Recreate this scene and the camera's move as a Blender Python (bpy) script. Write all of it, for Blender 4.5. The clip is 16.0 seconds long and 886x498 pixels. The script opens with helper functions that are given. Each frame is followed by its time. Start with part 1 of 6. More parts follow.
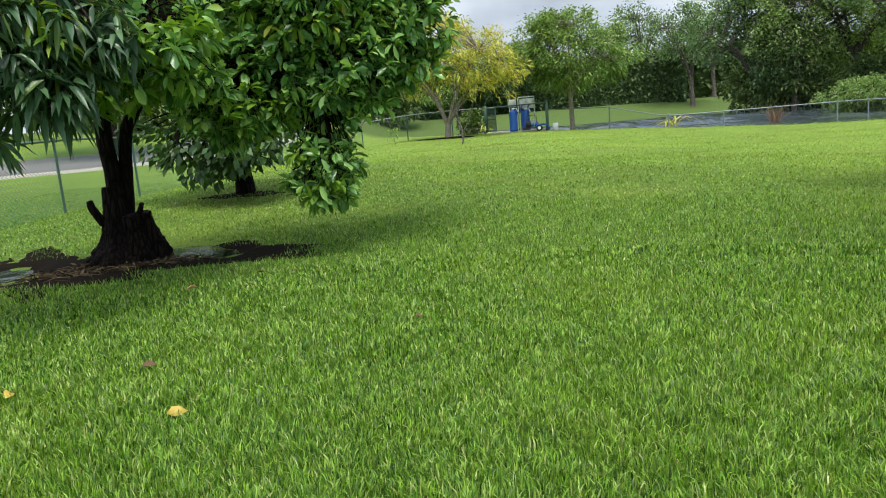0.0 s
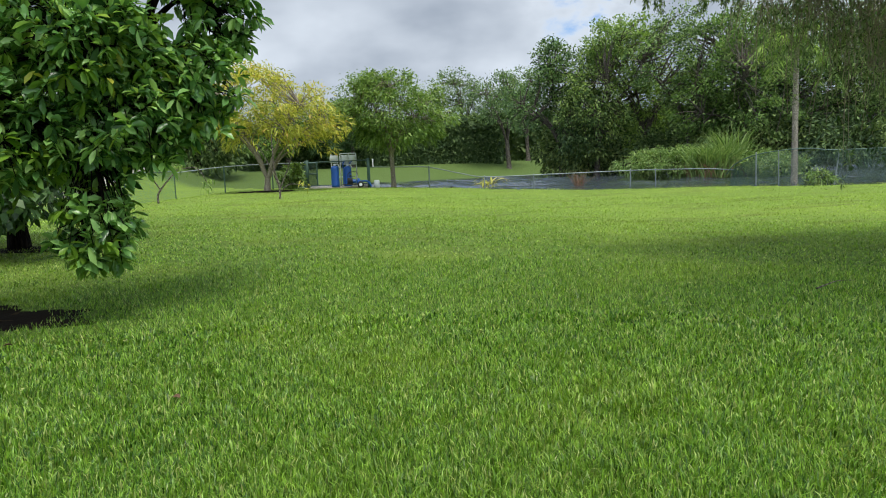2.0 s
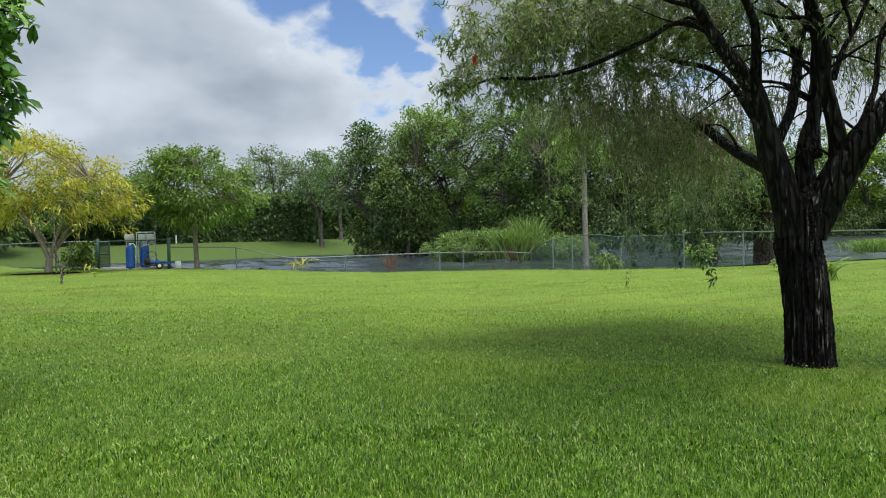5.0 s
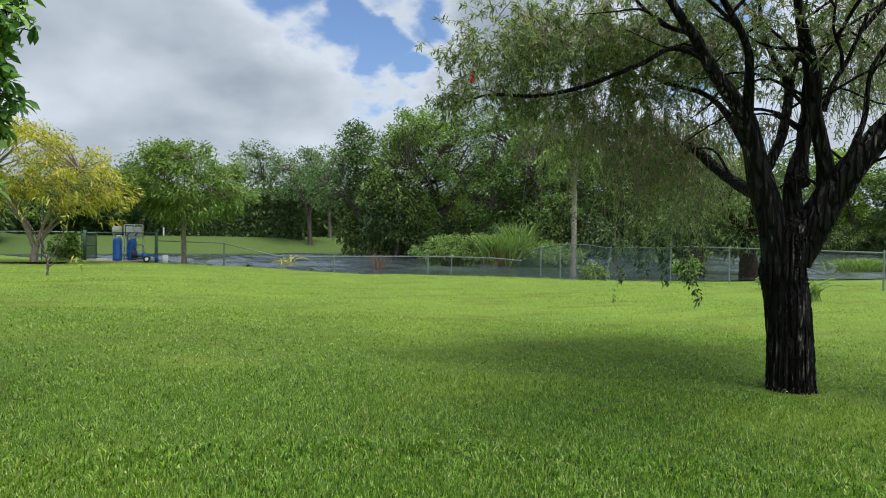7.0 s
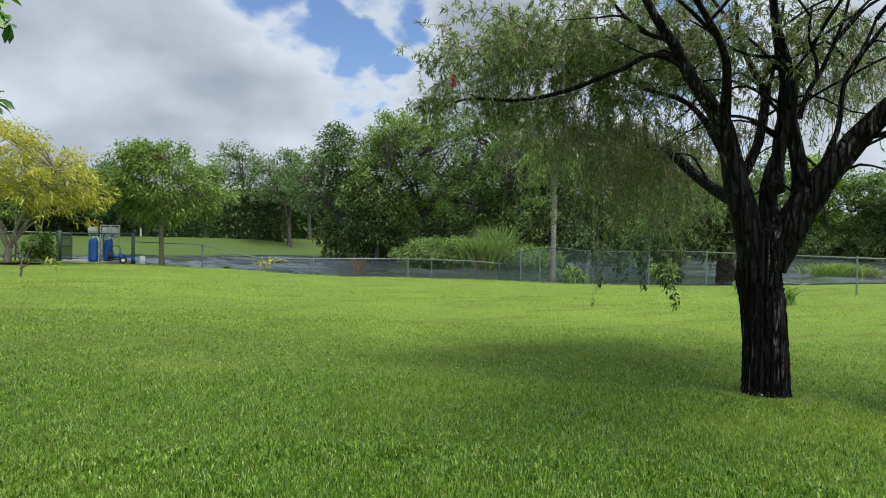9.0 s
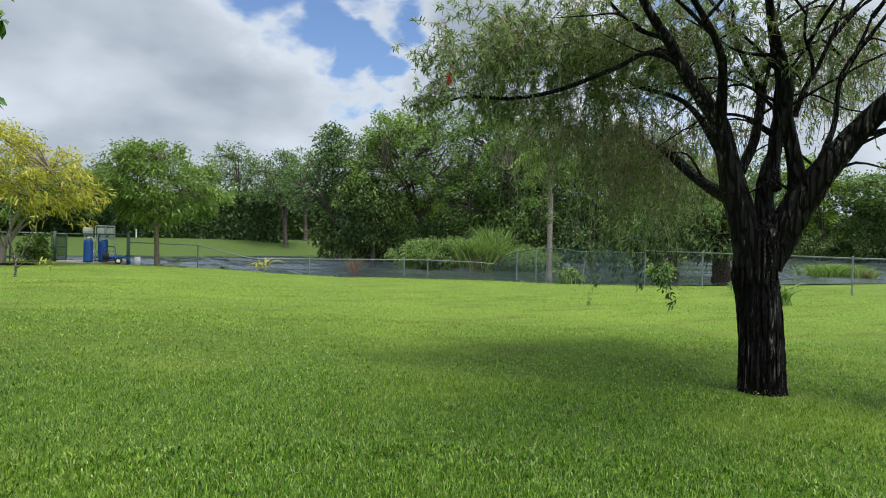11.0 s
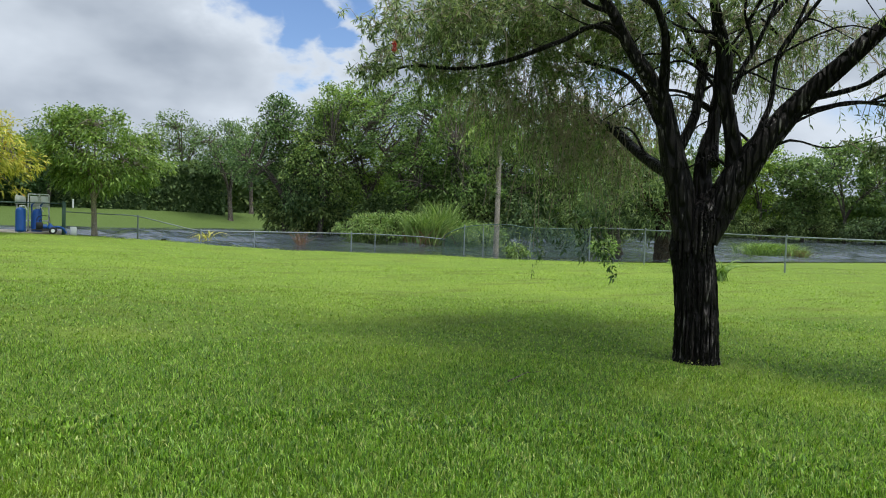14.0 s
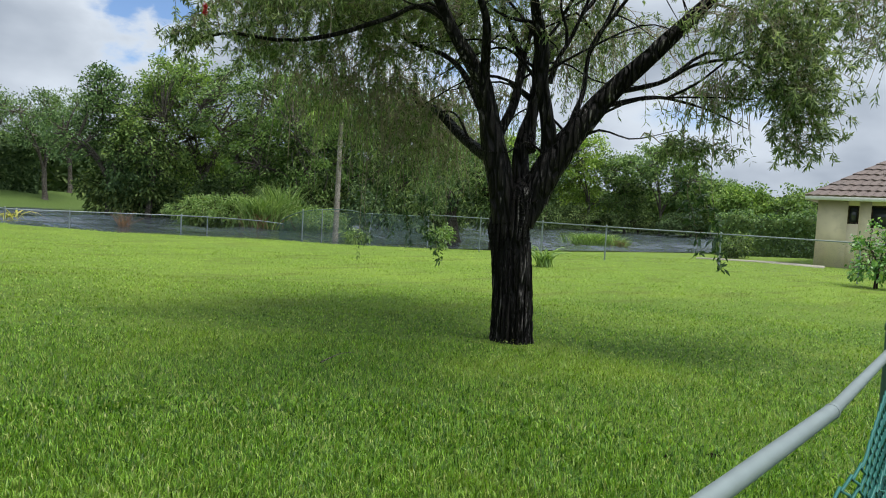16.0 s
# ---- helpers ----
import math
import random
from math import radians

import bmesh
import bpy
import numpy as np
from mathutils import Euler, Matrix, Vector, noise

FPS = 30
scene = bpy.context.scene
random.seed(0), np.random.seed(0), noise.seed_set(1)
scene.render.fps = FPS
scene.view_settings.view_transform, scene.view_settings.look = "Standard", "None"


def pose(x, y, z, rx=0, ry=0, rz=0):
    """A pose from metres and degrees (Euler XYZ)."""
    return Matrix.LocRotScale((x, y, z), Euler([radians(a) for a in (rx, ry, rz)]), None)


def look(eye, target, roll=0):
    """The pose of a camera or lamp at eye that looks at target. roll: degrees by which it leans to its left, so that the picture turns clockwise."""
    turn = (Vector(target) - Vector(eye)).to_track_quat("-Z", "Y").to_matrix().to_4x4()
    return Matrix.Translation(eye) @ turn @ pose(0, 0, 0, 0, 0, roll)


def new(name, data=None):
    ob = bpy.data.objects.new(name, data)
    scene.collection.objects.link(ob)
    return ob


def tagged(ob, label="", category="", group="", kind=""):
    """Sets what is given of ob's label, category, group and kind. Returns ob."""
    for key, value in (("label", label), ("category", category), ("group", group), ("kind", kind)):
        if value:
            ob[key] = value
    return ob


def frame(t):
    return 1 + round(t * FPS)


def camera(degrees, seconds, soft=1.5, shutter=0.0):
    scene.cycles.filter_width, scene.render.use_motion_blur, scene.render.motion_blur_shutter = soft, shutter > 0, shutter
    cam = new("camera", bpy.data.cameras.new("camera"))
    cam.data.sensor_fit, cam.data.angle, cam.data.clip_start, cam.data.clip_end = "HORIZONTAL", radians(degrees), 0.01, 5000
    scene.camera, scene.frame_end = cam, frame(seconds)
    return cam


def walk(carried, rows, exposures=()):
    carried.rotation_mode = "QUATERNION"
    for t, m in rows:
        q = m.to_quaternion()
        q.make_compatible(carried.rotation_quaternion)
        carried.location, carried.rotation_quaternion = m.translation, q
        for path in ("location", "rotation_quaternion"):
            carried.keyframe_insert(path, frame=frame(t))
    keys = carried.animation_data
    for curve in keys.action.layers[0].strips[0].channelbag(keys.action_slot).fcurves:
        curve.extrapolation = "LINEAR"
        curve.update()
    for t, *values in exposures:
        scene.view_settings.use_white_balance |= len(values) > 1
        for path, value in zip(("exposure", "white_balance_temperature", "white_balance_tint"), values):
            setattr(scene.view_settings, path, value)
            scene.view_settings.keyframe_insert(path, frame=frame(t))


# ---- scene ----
cam = camera(62.9, 16.0, soft=1.0)
PATH = [
    (0, (0.074, -0.331, 1.125), (-0.199, 1.618, 0.771), -4.7),
    (0.5, (0.164, -0.306, 1.151), (-0.05, 1.656, 0.824), -3.9),
    (1, (0.263, -0.27, 1.16), (0.186, 1.707, 0.868), -2.8),
    (1.5, (0.295, -0.245, 1.169), (0.346, 1.736, 0.901), -2.4),
    (2, (0.378, -0.187, 1.188), (0.583, 1.788, 0.951), -2.3),
    (2.5, (0.462, -0.129, 1.199), (0.851, 1.821, 0.985), -1.8),
    (3, (0.466, -0.073, 1.217), (0.933, 1.865, 1.068), -1.2),
    (3.5, (0.47, 0.002, 1.343), (1.024, 1.923, 1.294), -0.4),
    (4, (0.529, 0.051, 1.371), (1.204, 1.934, 1.375), -0.4),
    (4.5, (0.519, 0.083, 1.358), (1.209, 1.96, 1.325), -0.6),
    (5, (0.546, 0.079, 1.401), (1.255, 1.949, 1.358), -1.4),
    (7.5, (0.496, 0.033, 1.526), (1.245, 1.887, 1.489), 1.3),
    (8, (0.505, 0.041, 1.525), (1.271, 1.889, 1.491), 1.2),
    (8.5, (0.506, 0.05, 1.526), (1.289, 1.89, 1.492), 1.2),
    (9, (0.502, 0.035, 1.533), (1.292, 1.872, 1.502), 1.2),
    (11.5, (0.522, 0.057, 1.498), (1.328, 1.887, 1.471), 1.2),
    (12, (0.505, 0.04, 1.508), (1.32, 1.865, 1.472), 1.2),
    (12.5, (0.506, 0.029, 1.511), (1.322, 1.854, 1.468), 1.1),
    (13, (0.532, 0.045, 1.501), (1.348, 1.87, 1.451), 1.1),
    (13.5, (0.537, 0.03, 1.478), (1.363, 1.85, 1.401), 1.3),
    (14, (0.57, 0.05, 1.445), (1.498, 1.82, 1.355), 2.0),
    (14.5, (0.609, 0.042, 1.417), (1.567, 1.796, 1.329), 2.9),
    (15, (0.669, 0.024, 1.408), (1.74, 1.71, 1.314), 3.2),
    (15.5, (0.75, 0.014, 1.389), (1.937, 1.62, 1.284), 3.4),
    (16, (0.839, 0.011, 1.373), (2.122, 1.542, 1.269), 3.4),
]
walk(cam, [(t, look(eye, target, roll)) for t, eye, target, roll in PATH], [(0, 0.30), (1.0, 0.18), (3.0, 0.07), (5.0, 0.0), (8, 0.0), (12, 0.03), (16, 0.05)])

# ---- world, sun and exposure ----
SUN_ELEV, SUN_AZ = 69.0, 158.0      # azimuth clockwise from +y
world = bpy.data.worlds.new("sky")
scene.world = world
world.use_nodes = True
wn, wl = world.node_tree.nodes, world.node_tree.links
wn.clear()


def wnode(kind, **kw):
    n = wn.new(kind)
    for k, v in kw.items():
        if k == "op":
            n.operation = v
        elif k == "ins":
            for i, val in v.items():
                n.inputs[i].default_value = val
    return n


def wmath(op, a, b=None, clamp=False):
    n = wn.new("ShaderNodeMath")
    n.operation, n.use_clamp = op, clamp
    for i, v in enumerate((a, b)):
        if v is None:
            continue
        if isinstance(v, (int, float)):
            n.inputs[i].default_value = v
        else:
            wl.new(v, n.inputs[i])
    return n.outputs[0]


def wdot(vec, d):
    n = wn.new("ShaderNodeVectorMath")
    n.operation = "DOT_PRODUCT"
    wl.new(vec, n.inputs[0])
    n.inputs[1].default_value = d
    return n.outputs["Value"]


def heading(az, el):
    a, e = radians(az), radians(el)
    return (math.sin(a) * math.cos(e), math.cos(a) * math.cos(e), math.sin(e))


def build_sky():
    sky = wn.new("ShaderNodeTexSky")
    sky.sky_type = "NISHITA"
    sky.sun_disc = False
    sky.dust_density = 0.2
    sky.sun_elevation, sky.sun_rotation = radians(SUN_ELEV), radians(SUN_AZ)
    tc = wn.new("ShaderNodeTexCoord")
    d = tc.outputs["Generated"]
    sep = wn.new("ShaderNodeSeparateXYZ")
    wl.new(d, sep.inputs[0])
    h = wmath("ADD", wmath("MAXIMUM", sep.outputs["Z"], 0.0), 0.42)
    comb = wn.new("ShaderNodeCombineXYZ")
    wl.new(wmath("DIVIDE", sep.outputs["X"], h), comb.inputs[0])
    wl.new(wmath("DIVIDE", sep.outputs["Y"], h), comb.inputs[1])
    n1 = wn.new("ShaderNodeTexNoise")
    n1.inputs["Scale"].default_value, n1.inputs["Detail"].default_value = 1.8, 7.0
    n1.inputs["Roughness"].default_value = 0.46
    wl.new(comb.outputs[0], n1.inputs["Vector"])
    n2 = wn.new("ShaderNodeTexNoise")
    n2.inputs["Scale"].default_value, n2.inputs["Detail"].default_value = 2.6, 4.0
    wl.new(comb.outputs[0], n2.inputs["Vector"])
    # a ragged break in the cloud: the direction is stirred by noise before it is compared
    stir = wn.new("ShaderNodeTexNoise")
    stir.inputs["Scale"].default_value, stir.inputs["Detail"].default_value, stir.inputs["Roughness"].default_value = 5.0, 8.0, 0.55
    wl.new(comb.outputs[0], stir.inputs["Vector"])
    off = wn.new("ShaderNodeVectorMath")
    off.operation = "SUBTRACT"
    off.inputs[1].default_value = (0.5, 0.5, 0.5)
    wl.new(stir.outputs["Color"], off.inputs[0])
    far = wn.new("ShaderNodeVectorMath")
    far.operation = "MULTIPLY_ADD"
    far.inputs[1].default_value = (0.20, 0.20, 0.20)
    wl.new(off.outputs[0], far.inputs[0])
    wl.new(d, far.inputs[2])
    norm = wn.new("ShaderNodeVectorMath")
    norm.operation = "NORMALIZE"
    wl.new(far.outputs[0], norm.inputs[0])
    gap = None
    for az, el, tight, depth in ((12.8, 15.6, 700.0, 0.40), (16.4, 13.8, 800.0, 0.40), (19.6, 11.8, 1500.0, 0.34), (20.5, 17.0, 900.0, 0.32), (9.0, 19.0, 500.0, 0.30), (15.0, 21.0, 300.0, 0.30), (45.0, 17.0, 60.0, 0.22), (55.0, 24.0, 40.0, 0.24)):
        c = wdot(norm.outputs[0], heading(az, el))
        g = wmath("MULTIPLY", wmath("POWER", wmath("MAXIMUM", c, 0.0), tight), depth)
        gap = g if gap is None else wmath("MAXIMUM", gap, g)
    n3 = wn.new("ShaderNodeTexNoise")
    n3.inputs["Scale"].default_value, n3.inputs["Detail"].default_value, n3.inputs["Distortion"].default_value = 5.5, 9.0, 0.6
    wl.new(comb.outputs[0], n3.inputs["Vector"])
    gap = wmath("MULTIPLY", gap, wmath("ADD", wmath("MULTIPLY", n3.outputs["Fac"], 1.7), 0.10))
    dens = wmath("SUBTRACT", wmath("ADD", wmath("ADD", n1.outputs["Fac"], wmath("MULTIPLY", wmath("SUBTRACT", n2.outputs["Fac"], 0.5), 0.16)), 0.16), gap)
    mask = wn.new("ShaderNodeMapRange")
    mask.interpolation_type = "SMOOTHSTEP"
    wl.new(dens, mask.inputs["Value"])
    mask.inputs["From Min"].default_value, mask.inputs["From Max"].default_value = 0.38, 0.54
    # thick cloud is greyer, its rim white
    thick = wn.new("ShaderNodeMapRange")
    wl.new(wmath("ADD", dens, wmath("MULTIPLY", wmath("SUBTRACT", n2.outputs["Fac"], 0.5), 0.35)), thick.inputs["Value"])
    thick.inputs["From Min"].default_value, thick.inputs["From Max"].default_value = 0.50, 0.80
    ramp = wn.new("ShaderNodeValToRGB")
    ramp.color_ramp.elements[0].color = (7.2, 7.95, 8.9, 1)
    ramp.color_ramp.elements[1].color = (3.45, 4.05, 4.95, 1)
    wl.new(thick.outputs[0], ramp.inputs[0])
    mix = wn.new("ShaderNodeMixRGB")
    wl.new(mask.outputs[0], mix.inputs[0])
    lift = wn.new("ShaderNodeMixRGB")
    lift.blend_type = "MULTIPLY"
    lift.inputs[0].default_value = 1.0
    lift.inputs[2].default_value = (1.05, 1.18, 1.42, 1)
    wl.new(sky.outputs[0], lift.inputs[1])
    wl.new(lift.outputs[0], mix.inputs[1])
    # the veil of cloud is brightest round the hidden sun
    glow = wmath("ADD", wmath("MULTIPLY", wmath("POWER", wmath("MAXIMUM", wdot(d, heading(SUN_AZ, SUN_ELEV)), 0.0), 2.5), 1.9), 0.95)
    veil = wn.new("ShaderNodeVectorMath")
    veil.operation = "SCALE"
    wl.new(ramp.outputs[0], veil.inputs[0])
    wl.new(glow, veil.inputs["Scale"])
    wl.new(veil.outputs[0], mix.inputs[2])
    bg = wn.new("ShaderNodeBackground")
    bg.inputs["Strength"].default_value = 0.1
    wl.new(mix.outputs[0], bg.inputs["Color"])
    out = wn.new("ShaderNodeOutputWorld")
    wl.new(bg.outputs[0], out.inputs[0])


build_sky()
sun_data = bpy.data.lights.new("sun", "SUN")
sun_data.energy, sun_data.angle, sun_data.color = 3.0, radians(22), (1.0, 0.95, 0.86)
sun = new("sun", sun_data)
sun.matrix_world = look((0, 0, 0), tuple(-c for c in heading(SUN_AZ, SUN_ELEV)))
sun.location = (0, 0, 60)


# ---- materials ----
class Mat:
    """A small wrapper that strings shader nodes together."""

    def __init__(self, name):
        self.m = bpy.data.materials.new(name)
        self.m.use_nodes = True
        self.n, self.l = self.m.node_tree.nodes, self.m.node_tree.links
        self.n.clear()
        self.out = self.n.new("ShaderNodeOutputMaterial")

    def put(self, sock, v):
        if isinstance(v, (int, float)):
            sock.default_value = v
        elif isinstance(v, (tuple, list)):
            sock.default_value = (*v, 1) if len(v) == 3 and sock.type == "RGBA" else v
        else:
            self.l.new(v, sock)

    def math(self, op, a, b=0.0, clamp=False):
        n = self.n.new("ShaderNodeMath")
        n.operation, n.use_clamp = op, clamp
        self.put(n.inputs[0], a), self.put(n.inputs[1], b)
        return n.outputs[0]

    def mix(self, f, a, b, blend="MIX"):
        n = self.n.new("ShaderNodeMixRGB")
        n.blend_type = blend
        self.put(n.inputs[0], f), self.put(n.inputs[1], a), self.put(n.inputs[2], b)
        return n.outputs[0]

    def ramp(self, f, stops):
        n = self.n.new("ShaderNodeValToRGB")
        e = n.color_ramp.elements
        while len(e) < len(stops):
            e.new(0.5)
        for el, (p, c) in zip(e, stops):
            el.position, el.color = p, (*c, 1)
        self.put(n.inputs[0], f)
        return n.outputs[0]

    def span(self, v, a, b, lo=0.0, hi=1.0):
        n = self.n.new("ShaderNodeMapRange")
        n.interpolation_type = "SMOOTHSTEP"
        self.put(n.inputs[0], v)
        for i, x in enumerate((a, b, lo, hi)):
            n.inputs[i + 1].default_value = x
        return n.outputs[0]

    def coords(self, kind="Object"):
        return self.n.new("ShaderNodeTexCoord").outputs[kind]

    def place(self):
        return self.n.new("ShaderNodeNewGeometry").outputs["Position"]

    def island(self):
        return self.n.new("ShaderNodeNewGeometry").outputs["Random Per Island"]

    def objrand(self):
        return self.n.new("ShaderNodeObjectInfo").outputs["Random"]

    def noise(self, scale, detail=4.0, rough=0.55, vec=None, stretch=None, dist=0.0):
        n = self.n.new("ShaderNodeTexNoise")
        n.inputs["Scale"].default_value, n.inputs["Detail"].default_value = scale, detail
        n.inputs["Roughness"].default_value, n.inputs["Distortion"].default_value = rough, dist
        v = vec if vec is not None else self.place()
        if stretch:
            m = self.n.new("ShaderNodeMapping")
            m.inputs["Scale"].default_value = stretch
            self.l.new(v, m.inputs[0])
            v = m.outputs[0]
        self.l.new(v, n.inputs["Vector"])
        return n.outputs["Fac"]

    def voronoi(self, scale, vec=None, stretch=None, feature="F1"):
        n = self.n.new("ShaderNodeTexVoronoi")
        n.feature = feature
        n.inputs["Scale"].default_value = scale
        v = vec if vec is not None else self.place()
        if stretch:
            m = self.n.new("ShaderNodeMapping")
            m.inputs["Scale"].default_value = stretch
            self.l.new(v, m.inputs[0])
            v = m.outputs[0]
        self.l.new(v, n.inputs["Vector"])
        return n.outputs["Distance"]

    def far_turf_lift(self):
        """Yellower lawn towards the lake; light through blades at low view is painted in."""
        p = self.n.new("ShaderNodeVectorMath")
        p.operation = "DOT_PRODUCT"
        self.l.new(self.place(), p.inputs[0])
        p.inputs[1].default_value = (0.42, 0.91, 0.0)
        d = self.math("ADD", p.outputs["Value"], self.math("MULTIPLY", self.math("SUBTRACT", self.noise(0.5, 4.0), 0.5), 9.0))
        return self.span(d, 6.5, 16.0, 0.0, 0.5)

    def worn_turf(self):
        """Thin olive patches, drawn out across the lawn, where the turf was flooded."""
        n = self.noise(0.75, 6.0, 0.66, stretch=(0.6, 2.2, 1.0))
        p = self.n.new("ShaderNodeVectorMath")
        p.operation = "DOT_PRODUCT"
        self.l.new(self.place(), p.inputs[0])
        p.inputs[1].default_value = (0.25, 0.97, 0.0)
        return self.math("MULTIPLY", self.span(n, 0.50, 0.64, 0.0, 0.6), self.span(p.outputs["Value"], 6.0, 12.0))

    def bump(self, h, strength=0.5, distance=0.02):
        n = self.n.new("ShaderNodeBump")
        n.inputs["Strength"].default_value, n.inputs["Distance"].default_value = strength, distance
        self.put(n.inputs["Height"], h)
        return n.outputs[0]

    def surface(self, color, rough=0.6, metal=0.0, normal=None, spec=0.5, **kw):
        n = self.n.new("ShaderNodeBsdfPrincipled")
        self.put(n.inputs["Base Color"], color)
        self.put(n.inputs["Roughness"], rough)
        self.put(n.inputs["Metallic"], metal)
        self.put(n.inputs["Specular IOR Level"], spec)
        for k, v in kw.items():
            self.put(n.inputs[k], v)
        if normal is not None:
            self.l.new(normal, n.inputs["Normal"])
        self.l.new(n.outputs[0], self.out.inputs[0])
        return n.outputs[0]

    def thin(self, color, front, share=0.3):
        t = self.n.new("ShaderNodeBsdfTranslucent")
        self.put(t.inputs[0], color)
        m = self.n.new("ShaderNodeMixShader")
        m.inputs[0].default_value = share
        self.l.new(front, m.inputs[1]), self.l.new(t.outputs[0], m.inputs[2])
        self.l.new(m.outputs[0], self.out.inputs[0])


def leaf_mat(name, dark, mid, light, rough=0.45, share=0.3, patch=1.2, odd=None, spec=0.4, tint=0.0):
    m = Mat(name)
    r = m.island()
    col = m.ramp(r, [(0.0, dark), (0.45, mid), (0.92, light)] + ([(0.985, odd)] if odd else []))
    big = m.span(m.noise(patch, 2.0), 0.35, 0.68)
    col = m.mix(m.math("MULTIPLY", big, 0.45), col, mid)
    if tint:
        lo, hi = tuple(1 - tint * c for c in (1.0, 0.75, 0.4)), tuple(1 + tint * c for c in (1.2, 0.9, 0.2))
        col = m.mix(1.0, col, m.mix(m.objrand(), lo, hi), "MULTIPLY")
    back = m.mix(1.0, col, (1.25, 1.3, 0.7), "MULTIPLY")
    m.thin(back, m.surface(col, rough, spec=spec), share)
    return m.m


def bark_mat(name, dark, light, scale=14.0, stretch=(1, 1, 0.22), depth=0.03, rough=0.9, spec=0.25):
    m = Mat(name)
    v = m.voronoi(scale, stretch=stretch, feature="DISTANCE_TO_EDGE")
    n = m.noise(scale * 2.2, 6.0, stretch=stretch)
    h = m.math("ADD", m.span(v, 0.0, 0.28), m.math("MULTIPLY", n, 0.5))
    big = m.noise(1.6, 3.0)
    col = m.mix(m.span(h, 0.35, 1.3), dark, light)
    col = m.mix(m.span(big, 0.4, 0.7, 0.0, 0.5), col, dark)
    m.surface(col, rough, normal=m.bump(h, 1.0, depth), spec=spec)
    return m.m


def wet_bark_mat(name, scale, long):
    """Black rain-soaked bark in long plates, wet sheen on some painted pale grey."""
    m = Mat(name)
    v = m.voronoi(scale, stretch=(1, 1, long), feature="DISTANCE_TO_EDGE")
    n = m.noise(scale * 2.3, 6.0, stretch=(1, 1, long))
    h = m.math("ADD", m.span(v, 0.0, 0.25), m.math("MULTIPLY", n, 0.6))
    sheen = m.math("MULTIPLY", m.span(m.noise(5.0, 3.0, stretch=(1, 1, 0.22)), 0.46, 0.62), m.span(m.noise(scale * 3.2, 3.0, stretch=(1, 1, long * 0.5)), 0.52, 0.66))
    col = m.mix(m.span(h, 0.5, 1.35), (0.004, 0.0035, 0.003), (0.018, 0.015, 0.0135))
    col = m.mix(m.math("MULTIPLY", sheen, m.span(v, 0.04, 0.16)), col, (0.29, 0.265, 0.25))
    m.surface(col, m.math("SUBTRACT", 0.75, m.math("MULTIPLY", n, 0.4)), normal=m.bump(h, 1.0, 0.05), spec=0.16)
    return m.m


def plain_mat(name, color, rough=0.5, metal=0.0, vary=0.12, scale=9.0, bump=0.0, dirt=None, spec=0.5):
    m = Mat(name)
    n = m.noise(scale, 5.0)
    n2 = m.noise(scale * 0.13, 3.0)
    lo = tuple(c * (1 - vary) for c in color)
    hi = tuple(min(1.0, c * (1 + vary)) for c in color)
    col = m.mix(n, lo, hi)
    if dirt:
        col = m.mix(m.span(n2, 0.45, 0.75, 0.0, 0.55), col, dirt)
    m.surface(col, m.math("ADD", m.math("MULTIPLY", n, 0.15), rough - 0.07), metal, m.bump(n, bump, 0.01) if bump else None, spec)
    return m.m


def grass_mat():
    m = Mat("grass_blade")
    r = m.island()
    col = m.ramp(r, [(0.0, (0.020, 0.068, 0.008)), (0.30, (0.098, 0.224, 0.021)), (0.80, (0.252, 0.430, 0.050)), (0.99, (0.38, 0.42, 0.15))])
    big = m.noise(0.35, 4.0)
    mid = m.noise(1.7, 3.0)
    col = m.mix(m.span(big, 0.46, 0.70, 0.0, 0.35), col, (0.30, 0.40, 0.055))
    col = m.mix(m.span(mid, 0.55, 0.78, 0.0, 0.3), col, (0.15, 0.32, 0.05))
    col = m.mix(m.far_turf_lift(), col, (0.36, 0.51, 0.075))
    col = m.mix(m.worn_turf(), col, (0.15, 0.19, 0.035))
    col = m.mix(1.0, col, m.mix(m.span(m.noise(24.0, 3.0), 0.38, 0.62), (0.70, 0.74, 0.68), (1.30, 1.26, 1.26)), "MULTIPLY")
    m.thin(m.mix(1.0, col, (1.2, 1.2, 0.6), "MULTIPLY"), m.surface(col, 0.40, spec=0.4), 0.36)
    return m.m


def ground_mat():
    m = Mat("lawn_ground")
    fine = m.noise(55.0, 5.0)
    tuft = m.noise(9.0, 5.0)
    big = m.noise(0.35, 4.0)
    mid = m.noise(1.7, 3.0)
    col = m.mix(m.span(fine, 0.35, 0.7), (0.028, 0.052, 0.011), (0.16, 0.26, 0.040))
    col = m.mix(m.span(tuft, 0.4, 0.75, 0.0, 0.5), col, (0.18, 0.28, 0.045))
    col = m.mix(m.span(big, 0.46, 0.68, 0.0, 0.6), col, (0.20, 0.27, 0.042))
    col = m.mix(m.span(mid, 0.55, 0.78, 0.0, 0.3), col, (0.07, 0.14, 0.026))
    col = m.mix(m.far_turf_lift(), col, (0.24, 0.35, 0.055))
    col = m.mix(m.worn_turf(), col, (0.12, 0.14, 0.032))
    # across the lake, past y 52, the ground colour turns darker and duller
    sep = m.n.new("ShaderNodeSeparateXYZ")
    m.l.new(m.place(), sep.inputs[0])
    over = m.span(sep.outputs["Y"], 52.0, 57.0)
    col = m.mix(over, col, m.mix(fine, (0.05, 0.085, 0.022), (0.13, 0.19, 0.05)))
    m.surface(col, 0.85, normal=m.bump(m.math("ADD", fine, tuft), 0.9, 0.03), spec=0.1)
    return m.m


